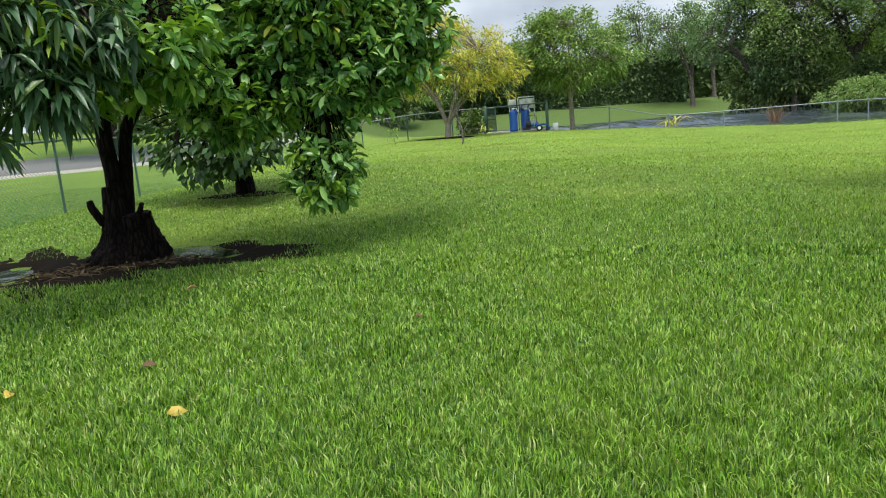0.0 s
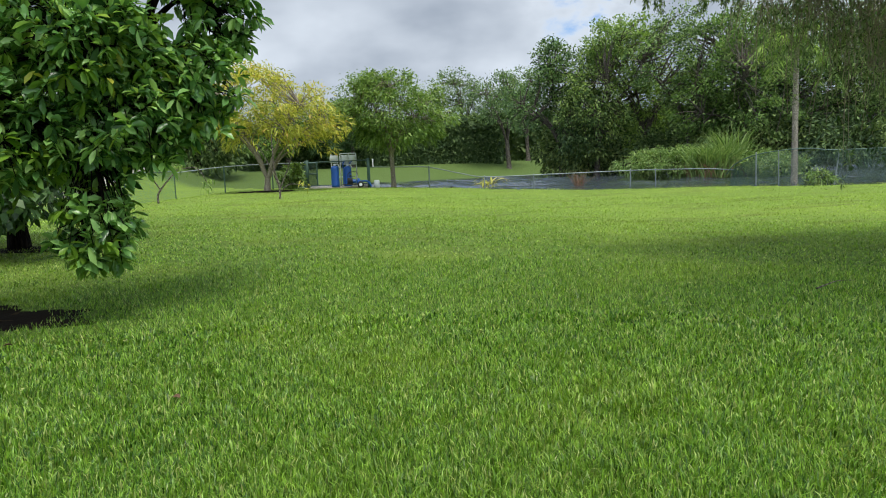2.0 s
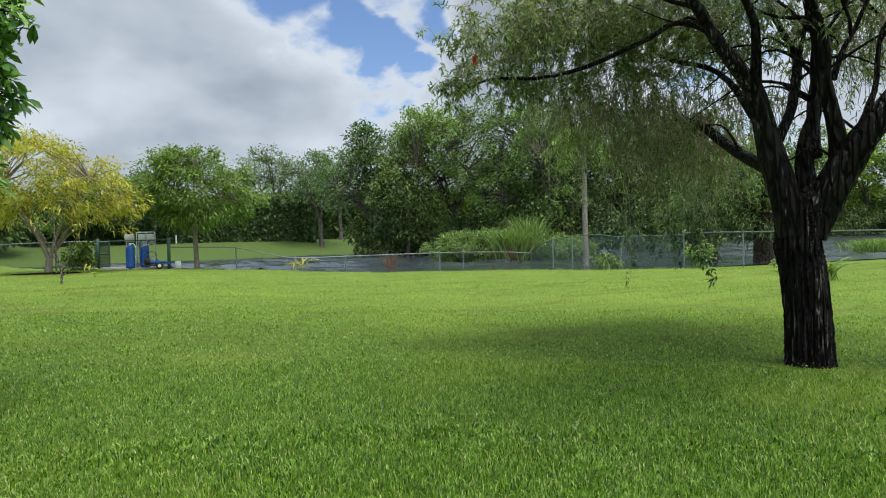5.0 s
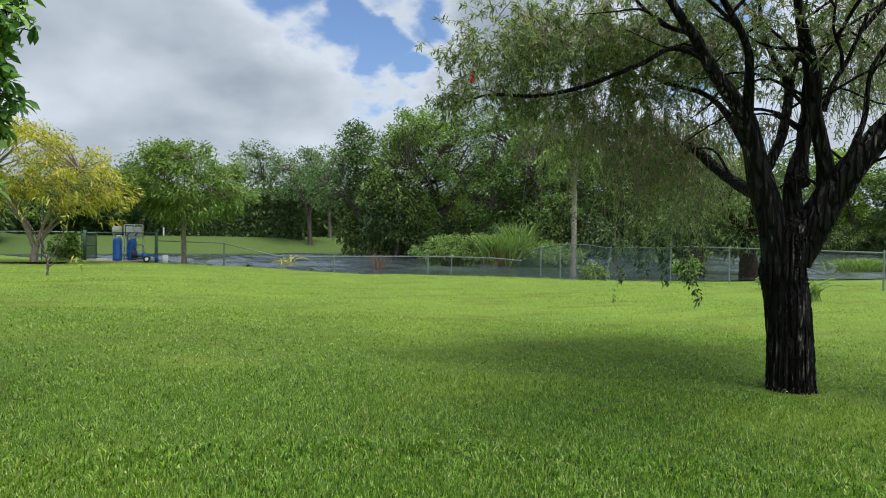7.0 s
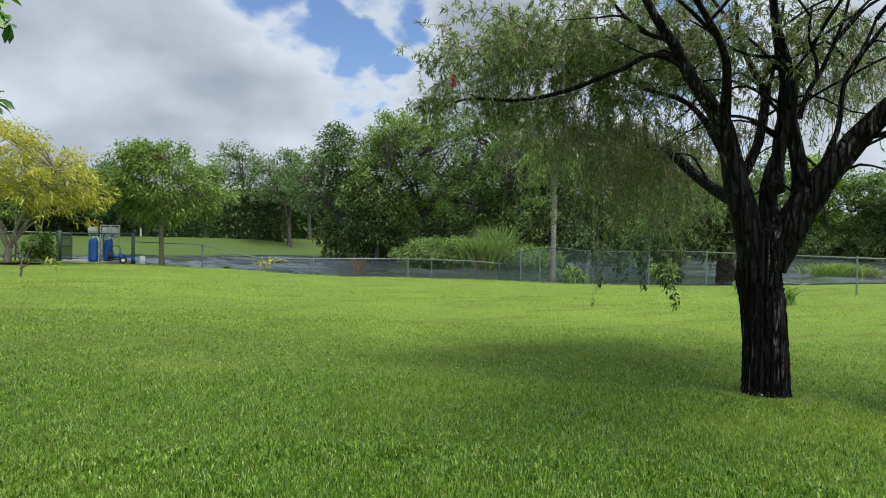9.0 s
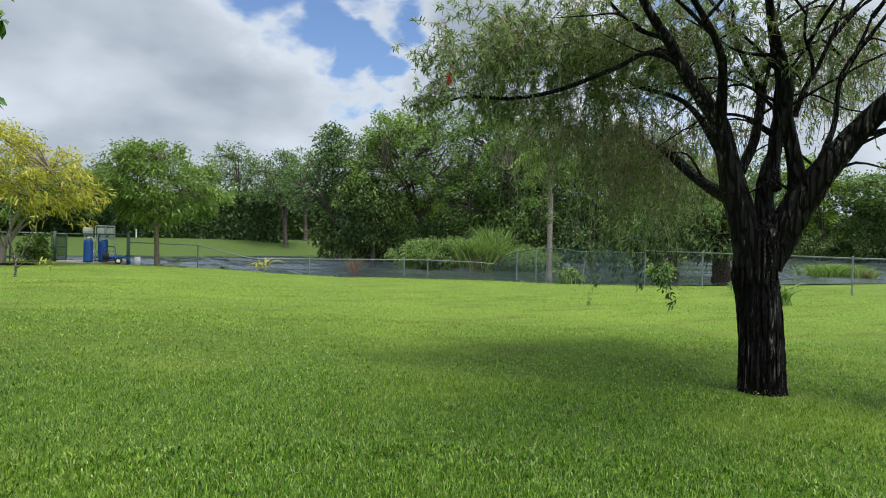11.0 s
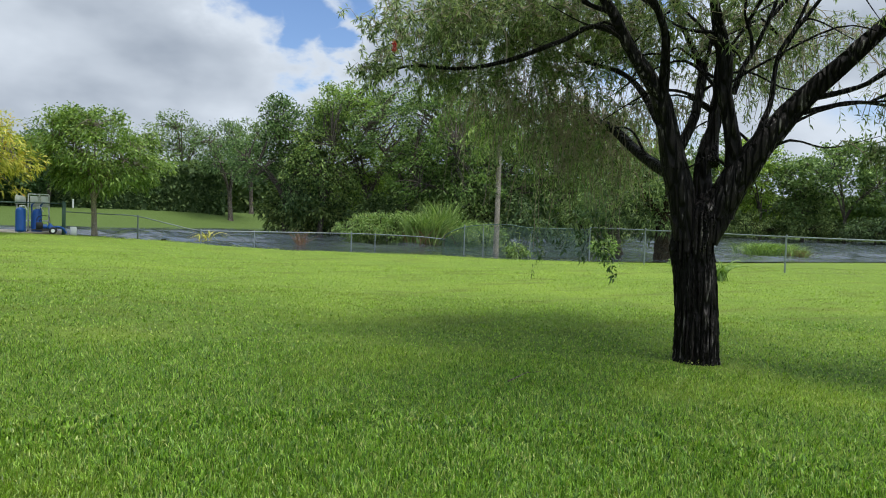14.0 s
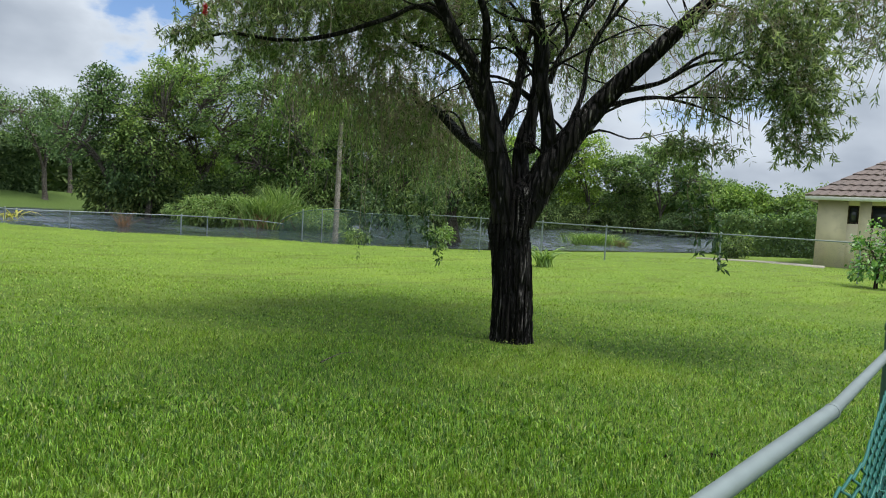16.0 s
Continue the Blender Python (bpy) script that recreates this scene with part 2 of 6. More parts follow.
def water_mat(name, color, wave, strength, stretch=(1, 1, 1), rough=0.06):
    m = Mat(name)
    h = m.math("ADD", m.noise(wave, 4.0, stretch=stretch), m.math("MULTIPLY", m.noise(wave * 0.22, 2.0, stretch=stretch), 1.4))
    m.surface(color, rough, normal=m.bump(h, strength, 0.3), spec=0.5)
    return m.m


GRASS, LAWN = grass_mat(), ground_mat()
LAKE = water_mat("lake_water", (0.050, 0.064, 0.075), 1.2, 0.8, (1.0, 0.45, 1.0), 0.04)
PUDDLE = water_mat("puddle_water", (0.012, 0.010, 0.007), 5.0, 0.03, rough=0.02)
BARK_BLACK = wet_bark_mat("wet_furrowed_bark", 15.0, 0.13)
BARK_LIMB = wet_bark_mat("wet_limb_bark", 26.0, 0.11)
BARK_BROWN = bark_mat("brown_bark", (0.014, 0.010, 0.007), (0.085, 0.058, 0.038), 16.0, (1, 1, 0.3), 0.02)
BARK_DARK = bark_mat("dark_wet_bark", (0.004, 0.003, 0.0025), (0.016, 0.011, 0.008), 24.0, (1, 1, 0.2), 0.02, 0.9, 0.08)
BARK_PALE = bark_mat("pale_smooth_bark", (0.17, 0.145, 0.11), (0.38, 0.34, 0.28), 34.0, (1, 1, 0.35), 0.004)
BARK_GREY = bark_mat("grey_bark", (0.06, 0.05, 0.04), (0.26, 0.23, 0.19), 20.0, (1, 1, 0.4), 0.01)
TWIG = plain_mat("thin_twig", (0.31, 0.26, 0.18), 0.85, vary=0.5)
LEAF_BROAD = leaf_mat("broad_leaf", (0.020, 0.066, 0.020), (0.118, 0.265, 0.066), (0.38, 0.60, 0.175), 0.25, 0.30, odd=(0.26, 0.38, 0.05))
# young leaves; the brighter copies also paint in sunlit leaves among dark ones
LEAF_LIME = leaf_mat("young_and_lit_leaf", (0.06, 0.15, 0.016), (0.15, 0.29, 0.028), (0.27, 0.42, 0.045), 0.4, 0.3, odd=(0.40, 0.42, 0.05))
LEAF_MANGO = leaf_mat("mango_leaf", (0.022, 0.060, 0.030), (0.050, 0.115, 0.048), (0.10, 0.18, 0.07), 0.34, 0.2, odd=(0.16, 0.24, 0.04))
LEAF_ROUND = leaf_mat("rounded_leaf", (0.016, 0.045, 0.014), (0.040, 0.092, 0.024), (0.085, 0.16, 0.038), 0.4, 0.22)
LEAF_YELLOW = leaf_mat("yellowing_leaf", (0.16, 0.21, 0.032), (0.44, 0.45, 0.075), (0.70, 0.61, 0.16), 0.5, 0.46, 0.5, odd=(0.55, 0.31, 0.07))
LEAF_GREEN = leaf_mat("longan_leaf", (0.040, 0.085, 0.018), (0.150, 0.255, 0.050), (0.33, 0.44, 0.11), 0.45, 0.30, 0.8)
LEAF_BOTTLE = leaf_mat("bottlebrush_leaf", (0.036, 0.066, 0.028), (0.145, 0.212, 0.088), (0.46, 0.54, 0.28), 0.40, 0.44, 0.6, spec=0.45)
LEAF_FAR = leaf_mat("bank_tree_leaf", (0.026, 0.056, 0.022), (0.110, 0.195, 0.068), (0.31, 0.43, 0.165), 0.55, 0.38, 0.16, spec=0.35, tint=0.32)
LEAF_FAR_LIGHT = leaf_mat("light_bank_leaf", (0.050, 0.105, 0.022), (0.170, 0.285, 0.066), (0.40, 0.53, 0.155), 0.6, 0.40, 0.2, spec=0.3, tint=0.25)
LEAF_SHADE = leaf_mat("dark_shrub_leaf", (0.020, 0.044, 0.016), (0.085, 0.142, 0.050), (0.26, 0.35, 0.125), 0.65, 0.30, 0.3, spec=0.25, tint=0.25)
LEAF_REED = leaf_mat("reed_blade", (0.07, 0.135, 0.03), (0.165, 0.275, 0.070), (0.33, 0.43, 0.15), 0.55, 0.34)
LEAF_DRY = leaf_mat("dry_stem", (0.12, 0.06, 0.03), (0.20, 0.11, 0.055), (0.30, 0.20, 0.11), 0.7, 0.2)
GALV = plain_mat("galvanised_steel", (0.24, 0.285, 0.28), 0.5, 0.4, 0.2, 22.0, dirt=(0.22, 0.25, 0.23))
GREENVINYL = plain_mat("green_vinyl", (0.055, 0.115, 0.090), 0.45, 0.0, 0.2, 12.0, dirt=(0.14, 0.17, 0.15))
TEAL = plain_mat("teal_vinyl", (0.018, 0.135, 0.110), 0.4, 0.0, 0.2, 15.0)
WIRE = plain_mat("fence_wire", (0.20, 0.23, 0.22), 0.5, 0.4, 0.15)
BLUE = plain_mat("blue_plastic", (0.012, 0.095, 0.40), 0.4, 0.0, 0.12, 5.0)
WHITEMETAL = plain_mat("pale_grey_panel", (0.74, 0.76, 0.76), 0.5, 0.0, 0.1, 6.0)
PALM_BARK = bark_mat("pale_palm_bark", (0.20, 0.175, 0.14), (0.46, 0.42, 0.36), 12.0, (1, 1, 1.6), 0.008)
CONCRETE = plain_mat("concrete", (0.40, 0.37, 0.31), 0.9, 0.0, 0.15, 14.0, 0.4, (0.25, 0.23, 0.19))
STUCCO = plain_mat("cream_stucco", (0.62, 0.54, 0.38), 0.9, 0.0, 0.06, 30.0, 0.3, (0.5, 0.43, 0.31))
ASPHALT = plain_mat("asphalt", (0.17, 0.155, 0.15), 0.9, 0.0, 0.2, 18.0, 0.4)
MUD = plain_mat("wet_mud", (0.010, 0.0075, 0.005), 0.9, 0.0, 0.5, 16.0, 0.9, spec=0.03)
SOIL = plain_mat("orange_soil", (0.42, 0.19, 0.08), 0.95, 0.0, 0.2, 6.0, 0.4)
BLACK = plain_mat("black_rubber", (0.02, 0.02, 0.02), 0.7)
GLASS = plain_mat("dark_window_glass", (0.03, 0.035, 0.04), 0.08)
WHITE = plain_mat("white_paint", (0.78, 0.78, 0.75), 0.5)
RED = plain_mat("red_flower", (0.55, 0.02, 0.04), 0.6)
ROOF = plain_mat("roof_tile", (0.16, 0.125, 0.11), 0.85, 0.0, 0.25, 6.0, 0.3, (0.09, 0.08, 0.075))


# ---- mesh helpers ----
class Build:
    """Gathers verts and faces and turns them into one mesh."""

    def __init__(self):
        self.v, self.f, self.n = [], [], 0

    def add(self, verts, *faces):
        verts = np.asarray(verts, dtype=np.float32).reshape(-1, 3)
        for f in faces:
            f = np.asarray(f, dtype=np.int32)
            if len(f):
                self.f.append(f + self.n)
        self.v.append(verts)
        self.n += len(verts)
        return self

    def mesh(self, name, mat, smooth=False):
        v = np.concatenate(self.v) if self.v else np.zeros((0, 3), np.float32)
        me = bpy.data.meshes.new(name)
        me.vertices.add(len(v))
        me.vertices.foreach_set("co", v.ravel())
        loops = np.concatenate([f.ravel() for f in self.f])
        sizes = np.concatenate([np.full(len(f), f.shape[1], np.int32) for f in self.f])
        starts = np.concatenate([[0], np.cumsum(sizes)[:-1]]).astype(np.int32)
        me.loops.add(len(loops))
        me.loops.foreach_set("vertex_index", loops)
        me.polygons.add(len(sizes))
        me.polygons.foreach_set("loop_start", starts)
        if smooth:
            me.polygons.foreach_set("use_smooth", np.ones(len(sizes), bool))
        me.materials.append(mat)
        me.update(calc_edges=True)
        me.validate()
        return me


def part(name, b, mat, parent=None, label="", smooth=False, kind=""):
    """Links a Build (or a ready mesh) as one object, under its thing where one is given."""
    ob = new(name, b.mesh(name, mat, smooth) if isinstance(b, Build) else b)
    if parent is not None:
        ob.parent = parent
    return tagged(ob, label=label, kind=kind)


def thing(name, at, label, category, group="", kind=""):
    ob = new(name)
    ob.location = at
    ob.empty_display_size = 0.1
    return tagged(ob, label, category, group, kind)


def unit(v):
    v = np.asarray(v, float)
    return v / np.maximum(np.linalg.norm(v, axis=-1, keepdims=True), 1e-9)


def smooth(a, b, x):
    t = np.clip((x - a) / (b - a), 0, 1)
    return t * t * (3 - 2 * t)


def spline(pts, n):
    """Catmull-Rom through the points, n samples."""
    p = np.asarray(pts, float)
    if len(p) == 2:
        t = np.linspace(0, 1, n)[:, None]
        return p[0] * (1 - t) + p[1] * t
    q = np.vstack([2 * p[0] - p[1], p, 2 * p[-1] - p[-2]])
    u = np.linspace(0, len(p) - 1 - 1e-6, n)
    i = u.astype(int)
    t = (u - i)[:, None]
    a, b, c, d = q[i], q[i + 1], q[i + 2], q[i + 3]
    return 0.5 * (2 * b + (c - a) * t + (2 * a - 5 * b + 4 * c - d) * t ** 2 + (3 * b - a - 3 * c + d) * t ** 3)


def tube(b, pts, radii, sides=8, rough=0.0, rng=None, cap=True):
    """A tapered, optionally lumpy tube along points."""
    p = np.asarray(pts, float)
    k = len(p)
    r = np.interp(np.linspace(0, 1, k), np.linspace(0, 1, len(radii)), radii) if len(radii) != k else np.asarray(radii, float)
    tan = unit(np.gradient(p, axis=0))
    ref = np.array([0.0, 0.0, 1.0]) if abs(tan[:, 2]).mean() < 0.8 else np.array([1.0, 0.0, 0.0])
    u = unit(np.cross(tan, ref))
    w = np.cross(tan, u)
    a = np.linspace(0, 2 * np.pi, sides, endpoint=False)
    rr = r[:, None] * np.ones(sides)
    if rough and rng is not None:
        rr = rr * (1 + rough * rng.standard_normal((k, sides)))
    v = p[:, None] + rr[..., None] * (np.cos(a)[None, :, None] * u[:, None] + np.sin(a)[None, :, None] * w[:, None])
    i = np.arange(k - 1)[:, None] * sides
    j = np.arange(sides)[None]
    j2 = (j + 1) % sides
    f = np.stack([i + j, i + j2, i + sides + j2, i + sides + j], -1).reshape(-1, 4)
    b.add(v.reshape(-1, 3), f)
    if cap:
        b.add(v[0][::-1], np.array([list(range(sides))]))
        b.add(v[-1], np.array([list(range(sides))]))
    return b


def box(b, lo, hi, bevel=0.0):
    """A box between two corners, its upright and top edges cut by a small bevel."""
    x0, y0, z0 = lo
    x1, y1, z1 = hi
    c = min(bevel, (x1 - x0) / 3, (y1 - y0) / 3, (z1 - z0) / 3)
    if c <= 0:
        v = [(x, y, z) for z in (z0, z1) for x, y in ((x0, y0), (x1, y0), (x1, y1), (x0, y1))]
        return b.add(v, [(3, 2, 1, 0), (4, 5, 6, 7), (0, 1, 5, 4), (1, 2, 6, 5), (2, 3, 7, 6), (3, 0, 4, 7)])
    ring = [(x0 + c, y0), (x1 - c, y0), (x1, y0 + c), (x1, y1 - c), (x1 - c, y1), (x0 + c, y1), (x0, y1 - c), (x0, y0 + c)]
    cx, cy = (x0 + x1) / 2, (y0 + y1) / 2
    top = [(cx + (x - cx) * (1 - 2 * c / (x1 - x0)), cy + (y - cy) * (1 - 2 * c / (y1 - y0))) for x, y in ring]
    v = [(x, y, z0) for x, y in ring] + [(x, y, z1 - c) for x, y in ring] + [(x, y, z1) for x, y in top]
    q = [(i + s, (i + 1) % 8 + s, (i + 1) % 8 + 8 + s, i + 8 + s) for s in (0, 8) for i in range(8)]
    return b.add(v, q, [tuple(range(7, -1, -1)), tuple(range(16, 24))])


def lathe(b, at, profile, sides=16):
    """A turned form: profile of (radius, height) about a vertical axis."""
    a = np.linspace(0, 2 * np.pi, sides, endpoint=False)
    pr = np.asarray(profile, float)
    v = np.stack([at[0] + pr[:, :1] * np.cos(a), at[1] + pr[:, :1] * np.sin(a), at[2] + pr[:, 1:] * np.ones(sides)], -1)
    i = np.arange(len(pr) - 1)[:, None] * sides
    j = np.arange(sides)[None]
    j2 = (j + 1) % sides
    f = np.stack([i + j, i + j2, i + sides + j2, i + sides + j], -1).reshape(-1, 4)
    return b.add(v.reshape(-1, 3), f, [tuple(range(sides - 1, -1, -1))], [tuple(range((len(pr) - 1) * sides, len(pr) * sides))])


def leaves(b, at, aim, length, width, rng, fold=0.25, droop=0.3, fine=True, face=None, belly=(0.44, 0.40)):
    """Many leaves at once: each starts at a point, runs along aim and bends down. fine: 8 faces a leaf, else 2."""
    at, aim = np.asarray(at, float), unit(aim)
    n = len(at)
    if n == 0:
        return b
    length = np.broadcast_to(np.asarray(length, float), (n,))[:, None]
    width = np.broadcast_to(np.asarray(width, float), (n,))[:, None]
    ref = rng.standard_normal((n, 3)) * (0.55 if face is None else 0.35) + (np.array([0, 0, 1.0]) if face is None else face)
    side = unit(np.cross(aim, ref))
    nor = np.cross(side, aim)
    down = np.array([0, 0, -1.0])

    def st(t):
        return at + aim * length * t + down * length * droop * t * t
    if fine:
        w1, w2 = width * belly[0], width * belly[1]
        c1, c2, tip = st(0.33), st(0.68), st(1.0)
        up = nor * width * fold
        v = np.stack([at, c1 - side * w1 + up, c1, c1 + side * w1 + up, c2 - side * w2 + up, c2, c2 + side * w2 + up, tip], 1)
        o = np.arange(n)[:, None] * 8
        tri = np.concatenate([o + np.array(t) for t in ((0, 2, 1), (0, 3, 2), (4, 5, 7), (5, 6, 7))])
        quad = np.concatenate([o + np.array(t) for t in ((1, 2, 5, 4), (2, 3, 6, 5))])
        return b.add(v.reshape(-1, 3), tri, quad)
    m = st(0.5)
    v = np.stack([at, m - side * width * 0.5, st(1.0), m + side * width * 0.5], 1)
    o = np.arange(n)[:, None] * 4
    return b.add(v.reshape(-1, 3), np.concatenate([o + np.array((0, 3, 1)), o + np.array((1, 3, 2))]))


def in_ball(rng, n, shell=0.0):
    d = unit(rng.standard_normal((n, 3)))
    return d * (shell + (1 - shell) * rng.random((n, 1)) ** 0.5)


# ---- ground ----
WATER_Z = -0.30
SHORE = [(-30, 60), (-10, 58), (-5.0, 38), (0.6, 33.4), (2.4, 32.3), (5.0, 32.4), (9.0, 33.4), (13.0, 32.4), (16.5, 29.3), (19.5, 27.3), (22.5, 26.2), (28, 24.5), (38, 26.5), (46, 24.5), (60, 22), (125, 18)]
FAR_SHORE = [(-30, 61), (-6, 61), (4, 63), (13, 65), (20, 69), (32, 76), (48, 94), (75, 102), (100, 84), (118, 55), (125, 30)]


def shore_side(x, y):
    """Metres past the near shore (positive: under the flood) and short of the far one."""
    sx, sy = np.array(SHORE, float).T
    fx, fy = np.array(FAR_SHORE, float).T
    return y - np.interp(x, sx, sy), np.interp(x, fx, fy) - y


POOLS = ((-3.42, 6.52, 0.85, 0.36, -37.0), (-4.95, 5.85, 0.62, 0.24, -53.0))     # x, y, half length, half width, turn


def pool_at(k, x, y):
    """1 on the rim of a rain puddle, less inside."""
    px_, py_, a, b, turn = POOLS[k]
    c, s = math.cos(math.radians(turn)), math.sin(math.radians(turn))
    u, w = (x - px_) * c + (y - py_) * s, -(x - px_) * s + (y - py_) * c
    return np.sqrt((u / a) ** 2 + (w / b) ** 2) * (1 + 0.10 * np.sin(u * 9) + 0.08 * np.cos(w * 13 + u * 5))


def ground_z(x, y):
    x, y = np.asarray(x, float), np.asarray(y, float)
    rise = 0.30 * smooth(5, 12, y) * smooth(7, -1, x) * smooth(60, 34, y) * (0.25 + 0.75 * smooth(-8.5, -5.0, x))
    undul = 0.025 * np.sin(x * 0.9 + 1.3) * np.cos(y * 0.7) * smooth(2, 8, np.hypot(x, y))
    a, c = shore_side(x, y)
    wet = np.minimum(a, c)
    start = 1.6 + 9.4 * smooth(4, 10, x)
    dip = smooth(0, 1, (wet + start) / (start + 0.8)) * 0.36 + smooth(0.5, 5.0, wet) * 0.7
    bank = 1.05 * smooth(-0.5, -11.0, c) * (y > 40)
    flat = rise * smooth(0.6, -1.2, wet) + undul
    # two shallow hollows that hold the puddles
    pud = sum(0.10 * np.exp(-((pool_at(k, x, y)) / 0.75) ** 2) for k in range(2))
    # grassy rise beyond the street
    past = (x + 21.0) * -0.69 + (y - 26.2) * 0.72
    verge = 2.1 * smooth(-2.0, 24.0, past) * smooth(-11, -17, x) * smooth(120, 80, y)
    return flat - dip + bank - pud + verge


def build_ground():
    def axis(lo, hi, c, fine, grow):
        out, s, p = [c], fine, c
        while p < hi:
            p += s
            s *= grow
            out.append(p)
        s, p = fine, c
        while p > lo:
            p -= s
            s *= grow
            out.insert(0, p)
        return np.array(out)
    xs, ys = axis(-900, 900, -1, 0.18, 1.05), axis(-600, 1200, 5, 0.18, 1.045)
    gx, gy = np.meshgrid(xs, ys)
    gz = ground_z(gx, gy)
    v = np.stack([gx, gy, gz], -1).reshape(-1, 3)
    w, h = len(xs), len(ys)
    i = (np.arange(h - 1)[:, None] * w + np.arange(w - 1)[None]).reshape(-1)
    b = Build().add(v, np.stack([i, i + 1, i + w + 1, i + w], -1))
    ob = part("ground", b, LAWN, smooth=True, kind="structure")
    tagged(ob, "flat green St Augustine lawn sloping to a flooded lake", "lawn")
    lake = Build()
    lx, ly = np.linspace(-12, 120, 240), np.linspace(25, 104, 160)
    gx, gy = np.meshgrid(lx, ly)
    rng = np.random.default_rng(5)
    wz = np.zeros_like(gx)
    for k in range(26):
        lam = rng.uniform(2.2, 6.0)
        a = radians(rng.normal(80, 28))
        wz += 0.012 * lam ** 0.7 * np.sin(2 * np.pi / lam * (gx * math.cos(a) + gy * math.sin(a)) + rng.random() * 6.28)
    calm = smooth(0.3, 5.0, np.minimum(*shore_side(gx, gy)))
    v = np.stack([gx, gy, WATER_Z + wz * 0.75 * calm], -1).reshape(-1, 3)
    i = (np.arange(159)[:, None] * 240 + np.arange(239)[None]).reshape(-1)
    lake.add(v, np.stack([i, i + 1, i + 241, i + 240], -1))
    tagged(part("water", lake, LAKE, kind="structure", smooth=True), "wind-rippled grey flood water over the lake bank", "water")


build_ground()


# ---- trees ----
def gz(x, y):
    return float(ground_z(x, y))


def crown_tree(name, at, trunk, lobes, leaf, mat, bark, label, category="tree", seed=1, clusters=90, per=120, rc=0.6,
               limbs=6, droop=0.35, fine=False, out=0.8, shell=0.55, sink=0.1, group="", twig_r=0.012, spread=0.55, crown_label=""):
    """A tree of trunk, limbs and a crown of leaf sprays. lobes: (x, y, z, rx, ry, rz) from the foot; trunk: (radius, fork height)."""
    rng = np.random.default_rng(seed)
    foot = np.array([at[0], at[1], gz(at[0], at[1]) if len(at) < 3 else at[2]])
    t = thing(name, foot, label, category, group)
    r0, fork = trunk
    lob = np.array(lobes, float)
    vol = lob[:, 3] * lob[:, 4] * lob[:, 5]
    pick = rng.choice(len(lob), clusters, p=vol / vol.sum())
    cen = lob[pick, :3] + in_ball(rng, clusters, shell) * lob[pick, 3:]
    mid = (lob[:, :3] * vol[:, None]).sum(0) / vol.sum()
    wood = Build()
    lean = rng.standard_normal(2) * r0 * 0.7
    stem = spline([(0, 0, -sink), (0, 0, fork * 0.1), (lean[0] * .5, lean[1] * .5, fork * 0.5), (lean[0], lean[1], fork)], 10)
    tube(wood, stem, [r0 * 1.45, r0 * 1.12, r0, r0 * 0.92, r0 * 0.85], 10, 0.05, rng)
    top = stem[-1]
    ang = np.sort(rng.random(limbs) * 0.6 + np.arange(limbs)) * 2 * np.pi / limbs
    ends = []
    for k in range(limbs):
        mine = cen[np.argsort(((cen[:, :2] - mid[:2]) @ np.array([np.cos(ang[k]), np.sin(ang[k])])))[-max(4, clusters // limbs):]]
        goal = mine[rng.integers(len(mine))] * spread + mid * (1 - spread)
        path = spline([top - (0, 0, fork * 0.12), top + (goal - top) * 0.3 + np.array([0, 0, 0.12 * np.linalg.norm(goal - top)]), goal], 8)
        tube(wood, path, [r0 * 0.62, r0 * 0.4, r0 * 0.2], 6, 0.05, rng)
        ends.append(path[3:])
    ends = np.concatenate(ends)
    for c in cen:
        s = ends[np.argmin(((ends - c) ** 2).sum(1) + rng.random(len(ends)) * 0.3)]
        m = (s + c) / 2 + rng.standard_normal(3) * 0.1 * np.linalg.norm(c - s) + (0, 0, 0.08)
        tube(wood, spline([s, m, c], 5), [r0 * 0.16 + twig_r, twig_r * 1.2, twig_r * 0.6], 4, cap=False)
    part("trunk", wood, bark, t, smooth=True)
    crown = Build()
    n = clusters * per
    ci = np.repeat(np.arange(clusters), per)
    size = rc * (0.6 + 0.8 * rng.random(clusters))
    pos = cen[ci] + in_ball(rng, n, 0.15) * size[ci][:, None] * np.array([1.15, 1.15, 0.8])
    aim = unit(pos - mid * (1, 1, 0.7)) * out + rng.standard_normal((n, 3)) * 0.6 + np.array([0, 0, -0.15])
    ln = leaf[0] * (0.7 + 0.6 * rng.random(n))
    leaves(crown, pos, aim, ln, ln * leaf[1] / leaf[0], rng, droop=droop, fine=fine)
    part("crown", crown, mat, t, crown_label)
    return t


def polar(px_angle, d):
    a = radians(px_angle)
    return (0.5 + d * math.sin(a), d * math.cos(a))


